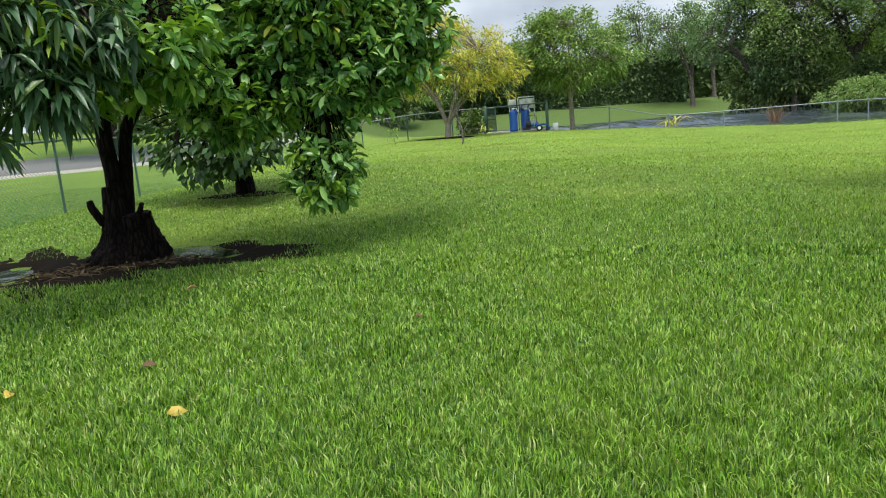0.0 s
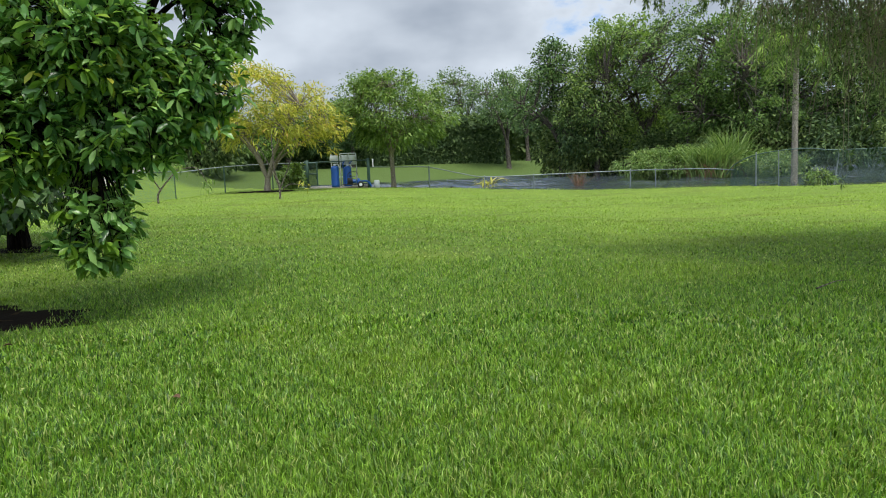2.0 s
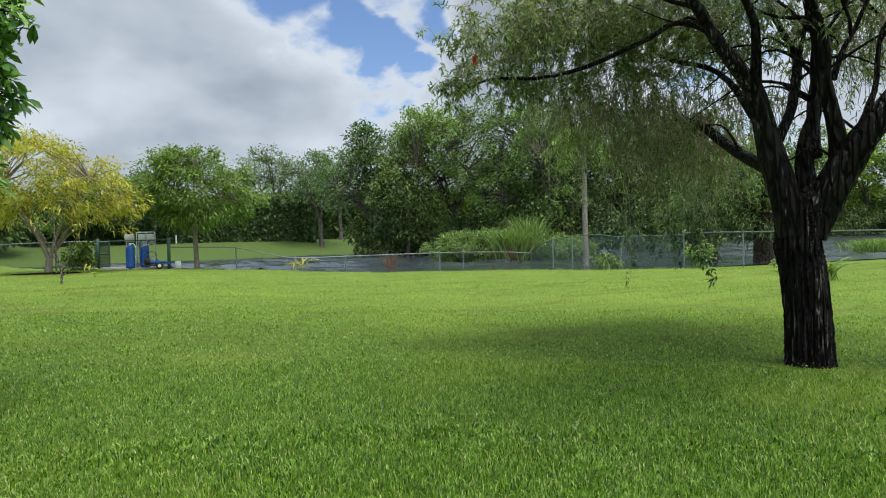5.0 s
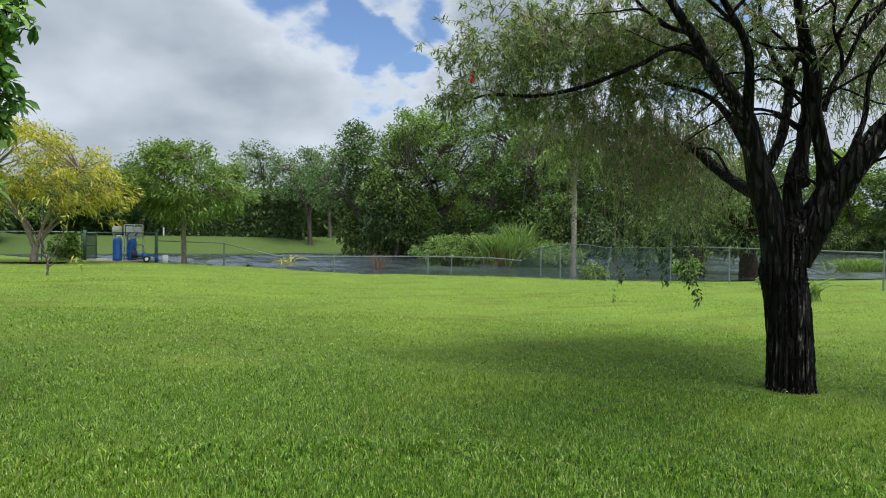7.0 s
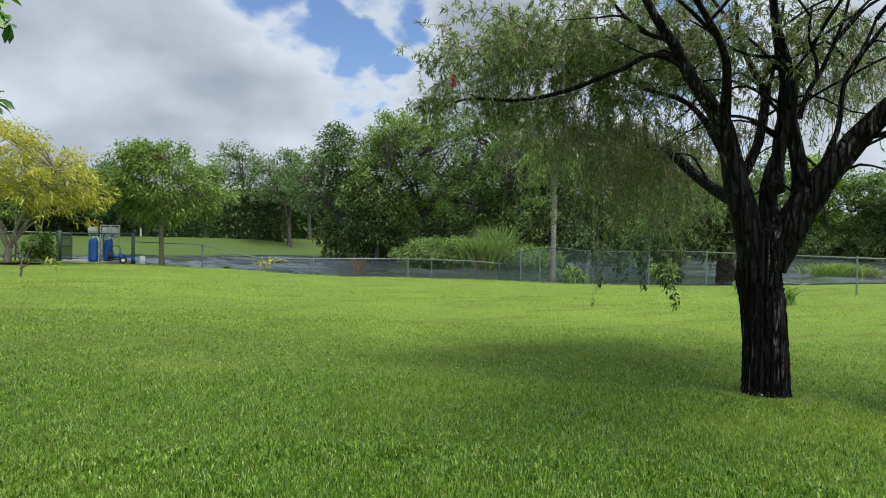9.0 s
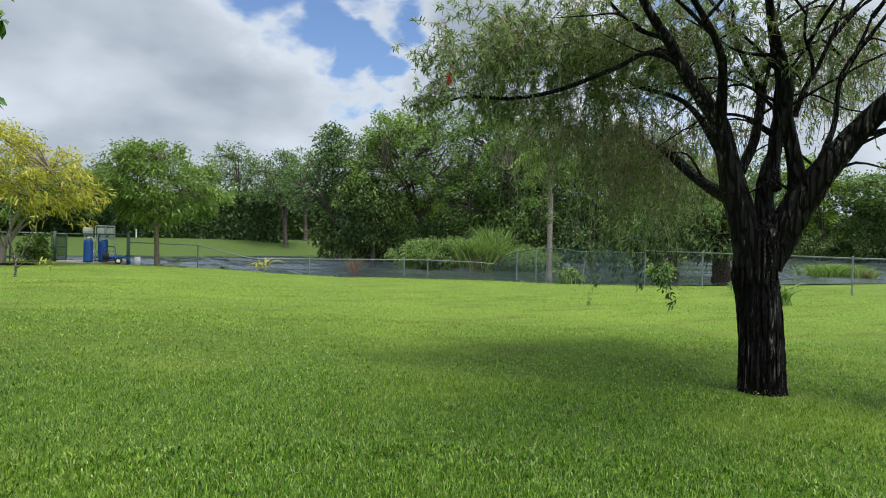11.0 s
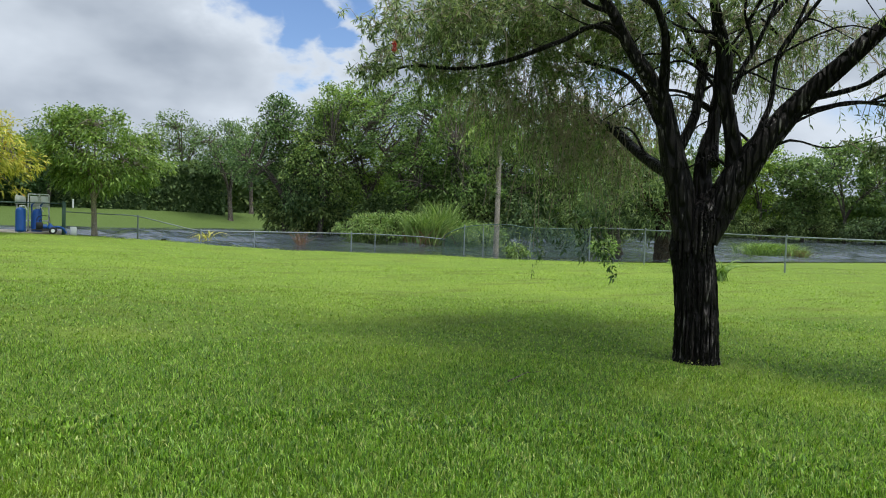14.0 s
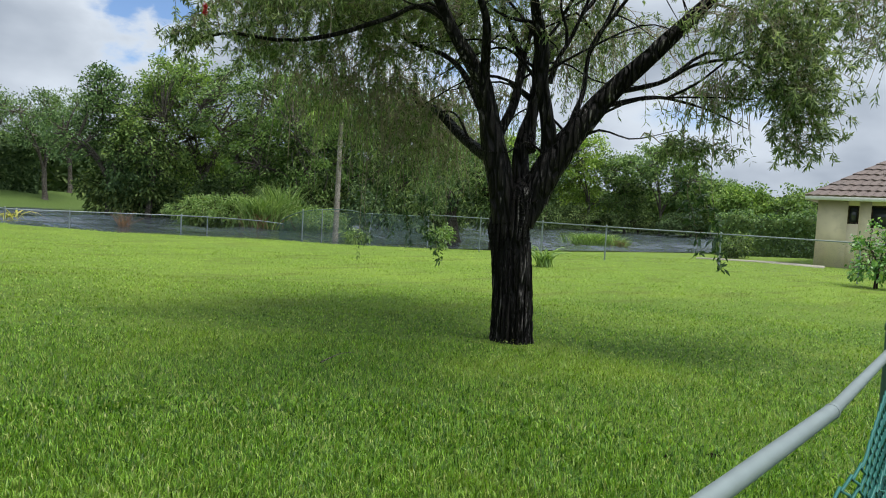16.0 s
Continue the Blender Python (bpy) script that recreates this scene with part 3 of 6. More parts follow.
# yellowing mango and the longan by the gate
crown_tree("mango_tree", (-3.5, 29.4), (0.13, 0.55),
           [(-0.6, 0, 3.6, 2.1, 2.0, 1.4), (1.2, -0.3, 3.1, 1.7, 1.7, 1.2), (-1.7, 0.2, 2.7, 1.3, 1.4, 0.9), (2.4, 0, 2.3, 0.9, 1.0, 0.8), (0.2, 0, 4.2, 1.1, 1.2, 0.7)],
           (0.19, 0.050), LEAF_YELLOW, BARK_PALE, "broad mango tree with yellowing leaves on the lawn", seed=3, clusters=210, per=62, rc=0.36, limbs=9, droop=0.4, spread=0.85, shell=0.6)
crown_tree("longan_tree", (1.62, 31.3), (0.105, 1.55),
           [(0.2, 0, 3.4, 2.2, 2.1, 1.4), (-1.1, 0, 3.7, 1.4, 1.5, 1.1), (1.5, 0, 3.0, 1.4, 1.5, 1.0), (0.0, 0, 4.4, 1.3, 1.2, 0.65), (0.3, 0, 2.3, 1.8, 1.7, 0.5)],
           (0.17, 0.055), LEAF_GREEN, BARK_PALE, "round green fruit tree with drooping leaves beside the gate", seed=4, clusters=260, per=95, rc=0.40, limbs=7, droop=0.4, spread=0.7, shell=0.6)


# trees on the far bank: angle from +y, distance, crown half width, top height, leaf kind
FAR_TREES = [
    (8.0, 82, 3.4, 11.2, 2), (11.3, 73, 2.8, 9.8, 2), (12.8, 81, 3.2, 10.8, 2), (15.4, 58, 3.0, 9.8, 0), (18.0, 57, 3.9, 11.2, 0),
    (21.5, 60, 4.6, 11.6, 1), (25.0, 56, 4.2, 11.6, 0), (28.5, 55, 4.2, 10.8, 1), (32.0, 54, 4.4, 10.4, 0), (36.0, 55, 4.6, 10.0, 0),
    (40.0, 62, 5.0, 10.0, 0), (44.0, 96, 6.6, 12.6, 1), (48.0, 108, 7.0, 13.4, 0), (51.2, 110, 5.6, 13.0, 1), (54.0, 112, 5.2, 11.6, 0), (56.6, 108, 5.0, 12.6, 2), (58.8, 112, 4.6, 9.4, 1), (60.6, 112, 5.0, 7.6, 0),
    (63.0, 104, 6.0, 7.2, 1), (66.5, 104, 6.0, 7.0, 0), (70.0, 104, 6.0, 6.8, 1), (74.0, 104, 6.5, 7.0, 0),
    (-1.0, 74, 3.5, 7.5, 0), (-6.0, 74, 4.0, 7.6, 1),
]
for k, (a, d, w, h, kind) in enumerate(FAR_TREES):
    x, y = polar(a, d)
    rng = np.random.default_rng(100 + k)
    base = WATER_Z - 0.3 if 13 < a < 61 else gz(x, y)
    h2 = h - base
    lobes = []
    for i in range(6):
        zz = h2 * ((0.30 if kind != 2 else 0.52) + (0.62 if kind != 2 else 0.42) * (i + 0.5) / 6)
        sp = w * (0.55 if i < 5 else 0.2)
        lobes.append((rng.normal(0, sp * 0.7), rng.normal(0, sp * 0.5), zz, w * rng.uniform(0.5, 0.8) * (1 - 0.35 * (i == 5)), w * 0.6, h2 * rng.uniform(0.13, 0.2)))
    crown_tree("bank_tree", (x, y, base), (0.22, h2 * 0.28), lobes, ((0.22, 0.125) if kind != 2 else (0.24, 0.11)) if d < 90 else (0.48, 0.24),
               (LEAF_FAR, LEAF_FAR_LIGHT, LEAF_FAR)[kind], BARK_GREY, ("dense dark green tree on the flooded lake bank", "lighter green leafy tree on the lake bank",
               "open feathery tree showing pale branches on the bank")[kind], seed=200 + k, clusters=100 if kind == 2 else 240 if d < 90 else 140, per=62, rc=0.72 if d < 90 else 1.1, limbs=7, droop=0.2, shell=0.6, spread=0.8, group="far bank trees", twig_r=0.03)

# dark understorey along the bank
for k, (a, d, w, h) in enumerate([(15.6, 59, 2.2, 3.8), (17.6, 58, 2.8, 3.4), (20.3, 58, 3.0, 3.2), (23.5, 57, 3.0, 3.6), (27, 55, 3.2, 3.8), (31, 54, 3.2, 3.8), (35, 53, 3.2, 4.2), (39, 54, 3.4, 4.0), (43.5, 94, 5.5, 5.0), (47, 102, 5.5, 4.6), (51, 108, 5.5, 4.2), (55, 108, 5.5, 4.2), (58.5, 106, 5.5, 4.0)]):
    x, y = polar(a, d)
    crown_tree("bank_shrub", (x, y, WATER_Z - 0.2), (0.10, 0.5), [(0, 0, h * 0.5, w, w * 0.7, h * 0.45), (w * 0.4, -0.3, h * 0.4, w * 0.7, w * 0.6, h * 0.35), (-w * 0.4, 0.2, h * 0.62, w * 0.6, w * 0.5, h * 0.33)],
               (0.30, 0.15), LEAF_SHADE, BARK_BROWN, "dark shrub standing in flood water under the trees", "shrub", seed=300 + k, clusters=50, per=80, rc=0.75, limbs=5, shell=0.3, group="bank shrubs", twig_r=0.02)


# ---- bottlebrush tree ----
def fluted(b, path, radii, rng, sides=36, rings=40, flutes=(5, 9), depth=0.10, twist=1.2, bark=0.06):
    """A furrowed, twisting limb with relief in the mesh."""
    p = spline(path, rings)
    r = np.interp(np.linspace(0, 1, rings), np.linspace(0, 1, len(radii)), radii)
    tan = unit(np.gradient(p, axis=0))
    u = unit(np.cross(tan, np.array([0.31, 0.95, 0.1])))
    w = np.cross(tan, u)
    a = np.linspace(0, 2 * np.pi, sides, endpoint=False)[None]
    z = np.linspace(0, 1, rings)[:, None]
    ph = rng.random(4) * 6.28
    m = 1 + depth * np.sin(flutes[0] * a + twist * 3 * z + ph[0]) * (0.6 + 0.4 * np.sin(7 * z + ph[1])) + depth * 0.5 * np.sin(flutes[1] * a - twist * 2 * z + ph[2])
    furrow = np.abs(np.sin(0.5 * int(sides * 0.22) * a + 2.2 * np.sin(9 * z + ph[3]) + twist * 2 * z)) ** 0.6
    m = m + bark * (furrow - 0.6) + 0.02 * rng.standard_normal((rings, sides))
    v = p[:, None] + (r[:, None] * m)[..., None] * (np.cos(a)[..., None] * u[:, None] + np.sin(a)[..., None] * w[:, None])
    i = np.arange(rings - 1)[:, None] * sides
    j = np.arange(sides)[None]
    j2 = (j + 1) % sides
    b.add(v.reshape(-1, 3), np.stack([i + j, i + j2, i + sides + j2, i + sides + j], -1).reshape(-1, 4), [tuple(range((rings - 1) * sides, rings * sides))])
    return p


SPRIGS = ((-0.11, 3.09, 1.20), (0.12, 2.91, 1.28), (0.36, 2.71, 1.18), (0.59, 2.51, 1.18), (0.66, 2.41, 0.95), (0.54, 2.56, 1.25), (1.34, 1.76, 1.25), (1.35, -1.2, 1.35), (1.5, -1.4, 1.2), (1.42, -1.3, 1.5), (1.3, -1.1, 1.7))


def bottlebrush():
    rng = np.random.default_rng(11)
    O = np.array([6.58, 5.60, 0.0])
    t = thing("bottlebrush_tree", O, "weeping bottlebrush tree with black furrowed trunk and forked limbs", "tree")
    trunk = Build()
    fluted(trunk, [(0.00, 0.00, -0.12), (0.00, 0.00, 0.05), (-0.01, 0.01, 0.50), (-0.04, 0.05, 1.00), (-0.06, 0.07, 1.22), (-0.04, 0.04, 1.42), (-0.02, 0.02, 1.54), (0.01, -0.01, 1.66), (0.02, -0.02, 1.78)],
           [0.27, 0.218, 0.202, 0.200, 0.208, 0.205, 0.20, 0.17, 0.06], rng, 120, 110, (3, 7), 0.08, 1.1, 0.18)
    branches = Build()
    limbs = {
        "a": ([(-0.14, 0.06, 1.30), (-0.22, 0.09, 1.70), (-0.32, 0.14, 2.11), (-0.40, 0.17, 2.46), (-0.53, 0.17, 2.77), (-0.69, 0.18, 2.96), (-0.84, 0.19, 3.11), (-1.01, 0.21, 3.33), (-1.14, 0.21, 3.51), (-1.33, 0.24, 3.74), (-1.52, 0.26, 4.00), (-1.81, 0.33, 4.41)], [.150, .140, .127, .105, .090, .076, .067, .058, .053, .044, .034, .022]),
        "p": ([(-0.51, 0.16, 2.62), (-0.57, 0.08, 2.89), (-0.68, -0.04, 3.14), (-0.77, -0.11, 3.34), (-0.92, -0.15, 3.53), (-1.11, -0.18, 3.71), (-1.33, -0.20, 3.94), (-1.60, -0.30, 4.22)], [.061, .054, .044, .039, .032, .030, .025, .016]),
        "n": ([(-0.32, 0.14, 2.11), (-0.19, 0.14, 2.34), (-0.05, 0.15, 2.57), (0.05, 0.19, 2.82), (0.16, 0.26, 3.11), (0.13, 0.33, 3.30), (0.08, 0.40, 3.49), (0.05, 0.52, 3.76), (0.07, 0.62, 4.22)], [.050, .052, .048, .046, .046, .034, .030, .024, .018]),
        "o": ([(0.16, 0.26, 3.09), (0.21, 0.24, 3.29), (0.24, 0.22, 3.50), (0.27, 0.21, 3.77), (0.32, 0.19, 4.13)], [.034, .023, .019, .016, .014]),
        "b": ([(0.10, 0.01, 1.48), (0.08, 0.08, 1.80), (0.07, 0.10, 2.10), (0.13, 0.11, 2.31), (0.19, 0.08, 2.52), (0.21, 0.07, 2.75), (0.20, 0.08, 3.02), (0.17, 0.04, 3.25), (0.12, 0.06, 3.51), (0.07, 0.08, 3.77), (0.03, 0.10, 4.12)], [.110, .102, .083, .079, .065, .047, .040, .034, .032, .026, .021]),
        "m": ([(0.15, -0.12, 1.54), (0.20, -0.19, 1.91), (0.18, -0.21, 2.23), (0.10, -0.20, 2.54), (0.02, -0.19, 2.82), (-0.02, -0.21, 3.12), (-0.07, -0.21, 3.31), (-0.19, -0.25, 3.52), (-0.28, -0.26, 3.75), (-0.36, -0.28, 4.06), (-0.47, -0.34, 4.45)], [.120, .098, .085, .072, .071, .080, .069, .048, .039, .030, .019]),
        "q": ([(0.12, -0.21, 2.82), (0.16, -0.23, 2.97), (0.18, -0.29, 3.12), (0.26, -0.33, 3.27), (0.31, -0.40, 3.48), (0.37, -0.48, 3.75), (0.44, -0.51, 4.06)], [.038, .029, .024, .022, .019, .017, .013]),
        "c": ([(0.01, 0.00, 1.30), (0.13, -0.09, 1.64), (0.24, -0.23, 1.98), (0.37, -0.40, 2.30), (0.59, -0.64, 2.72), (0.77, -1.05, 3.14), (1.01, -1.45, 3.62), (1.41, -1.96, 4.30), (1.82, -2.39, 4.80)], [.165, .172, .155, .128, .102, .082, .062, .042, .02]),
        "k": ([(0.26, -0.38, 2.28), (0.33, -0.41, 2.49), (0.41, -0.44, 2.74), (0.43, -0.45, 3.01), (0.46, -0.47, 3.24), (0.56, -0.56, 3.48), (0.68, -0.61, 3.79)], [.048, .034, .029, .024, .019, .017, .013]),
        "e": ([(-0.21, 0.20, 1.99), (-0.19, 0.40, 2.04), (-0.06, 0.79, 2.17), (0.10, 1.26, 2.37), (0.22, 1.75, 2.64), (0.27, 2.17, 2.79), (0.29, 2.37, 2.89), (0.33, 2.47, 3.23)], [.096, .074, .060, .058, .056, .044, .036, .024]),
        "i": ([(-0.46, 0.20, 2.50), (-0.39, 0.44, 2.71), (-0.35, 0.69, 2.96), (-0.33, 1.01, 3.17), (-0.44, 1.49, 3.36), (-0.50, 1.84, 3.52), (-0.71, 2.26, 3.51)], [.061, .042, .034, .030, .023, .019, .014]),
        "j": ([(-1.03, 0.22, 3.34), (-1.13, 0.37, 3.43), (-1.23, 0.52, 3.45), (-1.36, 0.69, 3.35), (-1.50, 0.86, 3.28), (-1.80, 1.20, 3.14), (-2.20, 1.48, 3.06), (-2.62, 1.76, 3.09), (-2.91, 1.89, 3.00)], [.048, .035, .027, .026, .026, .024, .022, .015, .010]),
        "r": ([(-1.13, 0.21, 3.52), (-1.18, 0.28, 3.57), (-1.30, 0.44, 3.66), (-1.38, 0.59, 3.80), (-1.55, 0.77, 4.09)], [.037, .027, .023, .018, .014]),
        "s": ([(0.24, -0.32, 3.21), (0.22, -0.31, 3.41), (0.15, -0.28, 3.63), (0.17, -0.29, 3.92)], [.022, .017, .013, .011]),
        "f": ([(.55, -.62, 2.6), (.82, -1.0, 2.70), (.99, -1.27, 2.66), (1.2, -1.55, 2.55), (1.4, -1.8, 2.4)], [.028, .020, .014, .009, .004]),
        "g": ([(.60, -.68, 2.74), (.85, -1.1, 2.85), (1.07, -1.4, 3.05), (1.4, -1.9, 3.1), (1.7, -2.3, 3.0)], [.032, .024, .018, .012, .005]),
        "h": ([(.10, .0, 2.1), (.5, .35, 2.9), (1.1, .6, 3.6), (1.9, .8, 4.1)], [.07, .055, .04, .02]),
    }
    pts = []
    for key, (path, rad) in limbs.items():
        main = key in "abcemnp"
        wood = Build()
        p = fluted(wood, path, rad, rng, 24 if main else 12, 46 if main else 26, (3, 5), 0.09, 0.8, 0.10) if main else spline(path, 22)
        if not main:
            tube(wood, p, rad, 8, 0.06, rng)
        part("limb", wood, BARK_BLACK if main else BARK_LIMB, t, smooth=True)
        pts.append(p[len(p) // 4:])
    pts = np.concatenate(pts)
    pts = pts[pts[:, 2] > 1.9]
    extra = []
    inner = pts[np.hypot(pts[:, 0], pts[:, 1]) < 1.5]
    for k in range(46):
        s = inner[rng.integers(len(inner))]
        o = unit(np.array([s[0], s[1], 0]) + rng.standard_normal(3) * (0.7, 0.7, 0))
        L = rng.uniform(0.6, 1.7)
        q = spline([s, s + o * L * .35 + (0, 0, L * rng.uniform(.1, .45)), s + o * L * .75 + (0, 0, L * rng.uniform(.05, .45)) + rng.normal(0, .08, 3), s + o * L * 1.1 + (0, 0, L * rng.uniform(-.12, .35))], 12)
        tube(branches, q, [rng.uniform(.012, .026), .011, .004], 6, 0.08, rng, cap=False)
        extra.append(q[5:])
    part("trunk", trunk, BARK_BLACK, t, "black wet deeply furrowed trunk", smooth=True)
    part("branch_mass", branches, BARK_LIMB, t, "thin dark side branches", smooth=True, kind="stuff")
    pts = np.concatenate([pts] + extra)

    # sprays: lobes (x, y, z, rx, ry, rz, weight, hang length, leaf share)
    lobes = [(-2.45, 1.75, 3.62, 0.85, 0.75, 0.50, 58, 0.34, 1.2), (-2.75, 1.85, 3.00, 0.55, 0.50, 0.20, 13, 0.22, 1.1), (-1.75, 1.60, 3.72, 0.85, 0.90, 0.50, 95, 0.40, 1.2),
             (-1.85, 1.95, 3.10, 0.65, 0.70, 0.28, 24, 0.34, 1.0), (1.25, -1.55, 2.78, 0.40, 0.40, 0.18, 22, 0.35, 0.5), (-0.95, 2.40, 3.00, 0.85, 0.70, 0.45, 55, 0.75, 0.75), (0.0, 2.50, 2.80, 1.00, 0.75, 0.55, 56, 0.85, 0.75), (0.85, 2.50, 2.60, 0.80, 0.65, 0.55, 52, 0.80, 0.65),
             (-0.5, 1.6, 3.6, 1.0, 0.8, 0.5, 110, 0.45, 1.0), (0.45, 1.5, 2.95, 0.9, 0.7, 0.5, 28, 0.6, 0.7), (-0.9, 1.0, 3.9, 0.9, 0.8, 0.45, 50, 0.4, 1.1), (0.0, 0.0, 4.7, 2.2, 2.0, 0.6, 95, 0.5, 1.3), (0.2, 0.5, 3.6, 1.2, 1.1, 0.45, 64, 0.35, 1.0),
             (1.0, 0.2, 3.5, 0.8, 0.7, 0.6, 40, 0.4, 0.7), (2.2, 0.6, 3.7, 1.3, 1.4, 0.6, 44, 0.6, 0.8),
             (1.40, -2.15, 3.15, 0.40, 0.44, 0.70, 70, 0.40, 1.4), (1.60, -2.30, 2.45, 0.26, 0.28, 0.40, 24, 0.28, 1.3), (1.0, -1.95, 3.55, 0.40, 0.40, 0.35, 26, 0.5, 0.9), (2.35, -2.65, 3.55, 0.35, 0.40, 0.45, 24, 0.6, 0.8), (1.15, -1.40, 2.15, 0.30, 0.30, 0.16, 14, 0.25, 1.1),
             (-1.9, -2.1, 5.1, 2.0, 1.8, 0.6, 180, 0.5, 1.5), (-1.1, -1.2, 4.4, 1.4, 1.0, 0.4, 50, 0.5, 1.5), (2.3, -3.0, 4.1, 1.0, 1.0, 0.5, 38, 0.6, 1.5)]
    twigs, leaf = Build(), Build()
    at, aim, lens = [], [], []
    for lx, ly, lz, rx, ry, rz, count, hang, share in lobes:
        anchors = np.array([lx, ly, lz]) + in_ball(rng, count, 0.25) * (rx, ry, rz)
        anchors = anchors[np.argsort(np.hypot(anchors[:, 0], anchors[:, 1]))]
        for c in anchors:
            dist = ((pts - c) ** 2).sum(1) + 0.3 * np.abs(pts[:, 2] - c[2])
            s = pts[np.argpartition(dist, 3)[rng.integers(0, 3)]]
            L = np.linalg.norm(c - s)
            m1 = s + (c - s) * 0.35 + rng.standard_normal(3) * 0.10 * L + (0, 0, 0.22 * L)
            m2 = s + (c - s) * 0.75 + rng.standard_normal(3) * 0.08 * L + (0, 0, 0.16 * L)
            path = spline([s, m1, m2, c], 9)
            tube(twigs, path, [0.004 + 0.008 * L, 0.0045 + 0.004 * L, 0.0035], 4, cap=False)
            pts = np.concatenate([pts, path[2:]])
            for k in range(rng.integers(3, 7)):
                a0 = path[rng.integers(4, 9)]
                d = unit(rng.standard_normal(3) * (1, 1, 0.5))
                h = hang * rng.uniform(0.45, 1.25)
                g = rng.uniform(0.55, 1.25) if share < 0.8 else rng.uniform(-0.15, 0.75)
                if share < 0.8:
                    d = d * (0.55, 0.55, 1)
                q = spline([a0, a0 + d * h * 0.4 + (0, 0, 0.04), a0 + d * h * 0.7 - (0, 0, h * 0.4 * g), a0 + d * h * (0.8 + 0.2 * rng.random()) - (0, 0, h * g)], 8)
                tube(twigs, q[::2], [0.0055, 0.0035] if share < 0.8 else [0.0035, 0.002], 3, cap=False)
                n = int(rng.uniform(11, 20) * share) if share < 1 else rng.integers(4, 10)
                u = rng.random(n) ** 0.7 * 6.99
                i = u.astype(int)
                pos = q[i] + (q[i + 1] - q[i]) * (u - i)[:, None]
                along = unit(q[i + 1] - q[i])
                at.append(pos)
                aim.append(along * 0.55 + rng.standard_normal((n, 3)) * 0.6)
                lens.append(rng.uniform(0.035, 0.065, n))
                n = int((11 if share < 1 else 18) * min(share, 1.4))
                at.append(q[-1] - unit(q[-1] - q[-2]) * (rng.random((n, 1)) * 0.11))
                aim.append(unit(rng.standard_normal((n, 3))) + unit(q[-1] - q[-2]) * .5)
                lens.append(rng.uniform(0.040, 0.072, n))
    # low sprigs under the back of the crown
    low_at, low_aim = [], []
    for bx, by, bz in SPRIGS:
        s = np.array([bx + rng.normal(0, .15), by, 2.3])
        q = spline([s, (bx, by, 1.8), (bx + .08, by - .05, bz + .15), (bx + .15, by - .1, bz - .25)], 9)
        tube(twigs, q, [0.003, 0.0025, 0.002], 4, cap=False)
        for e in q[4:]:
            n = 15
            low_at.append(np.repeat(e[None], n, 0) + rng.normal(0, .03, (n, 3)))
            low_aim.append(rng.standard_normal((n, 3)) + (0, 0, -.2))
    at, aim, lens = np.concatenate(at), np.concatenate(aim), np.concatenate(lens)
    leaves(leaf, at, aim, lens * 1.35, lens * 0.20 + 0.0045, rng, droop=0.15, fine=False)
    low_at, low_aim = np.concatenate(low_at), np.concatenate(low_aim)
    low = Build()
    leaves(low, low_at, low_aim, rng.uniform(.07, .11, len(low_at)), .030, rng, droop=0.15, fine=False)
    part("low_foliage", low, LEAF_ROUND, t, "dark broader leaves on low hanging shoots", kind="stuff")
    part("twig_mass", twigs, TWIG, t, "thin drooping brown twigs", kind="stuff")
    part("crown", leaf, LEAF_BOTTLE, t, "narrow grey-green hanging leaves")
    fl = Build()
    f0 = np.array([3.23, 6.22, 2.98]) - O
    n = 260
    d = unit(rng.standard_normal((n, 3)))
    st = f0 + np.array([0, 0, -1]) * rng.uniform(-.045, .045, (n, 1))
    leaves(fl, st, d * (1, 1, 0.3), 0.028, 0.004, rng, droop=0.1, fine=False)
    part("flower", fl, RED, t, "red brush-like flower spike")
    return t


bottlebrush()


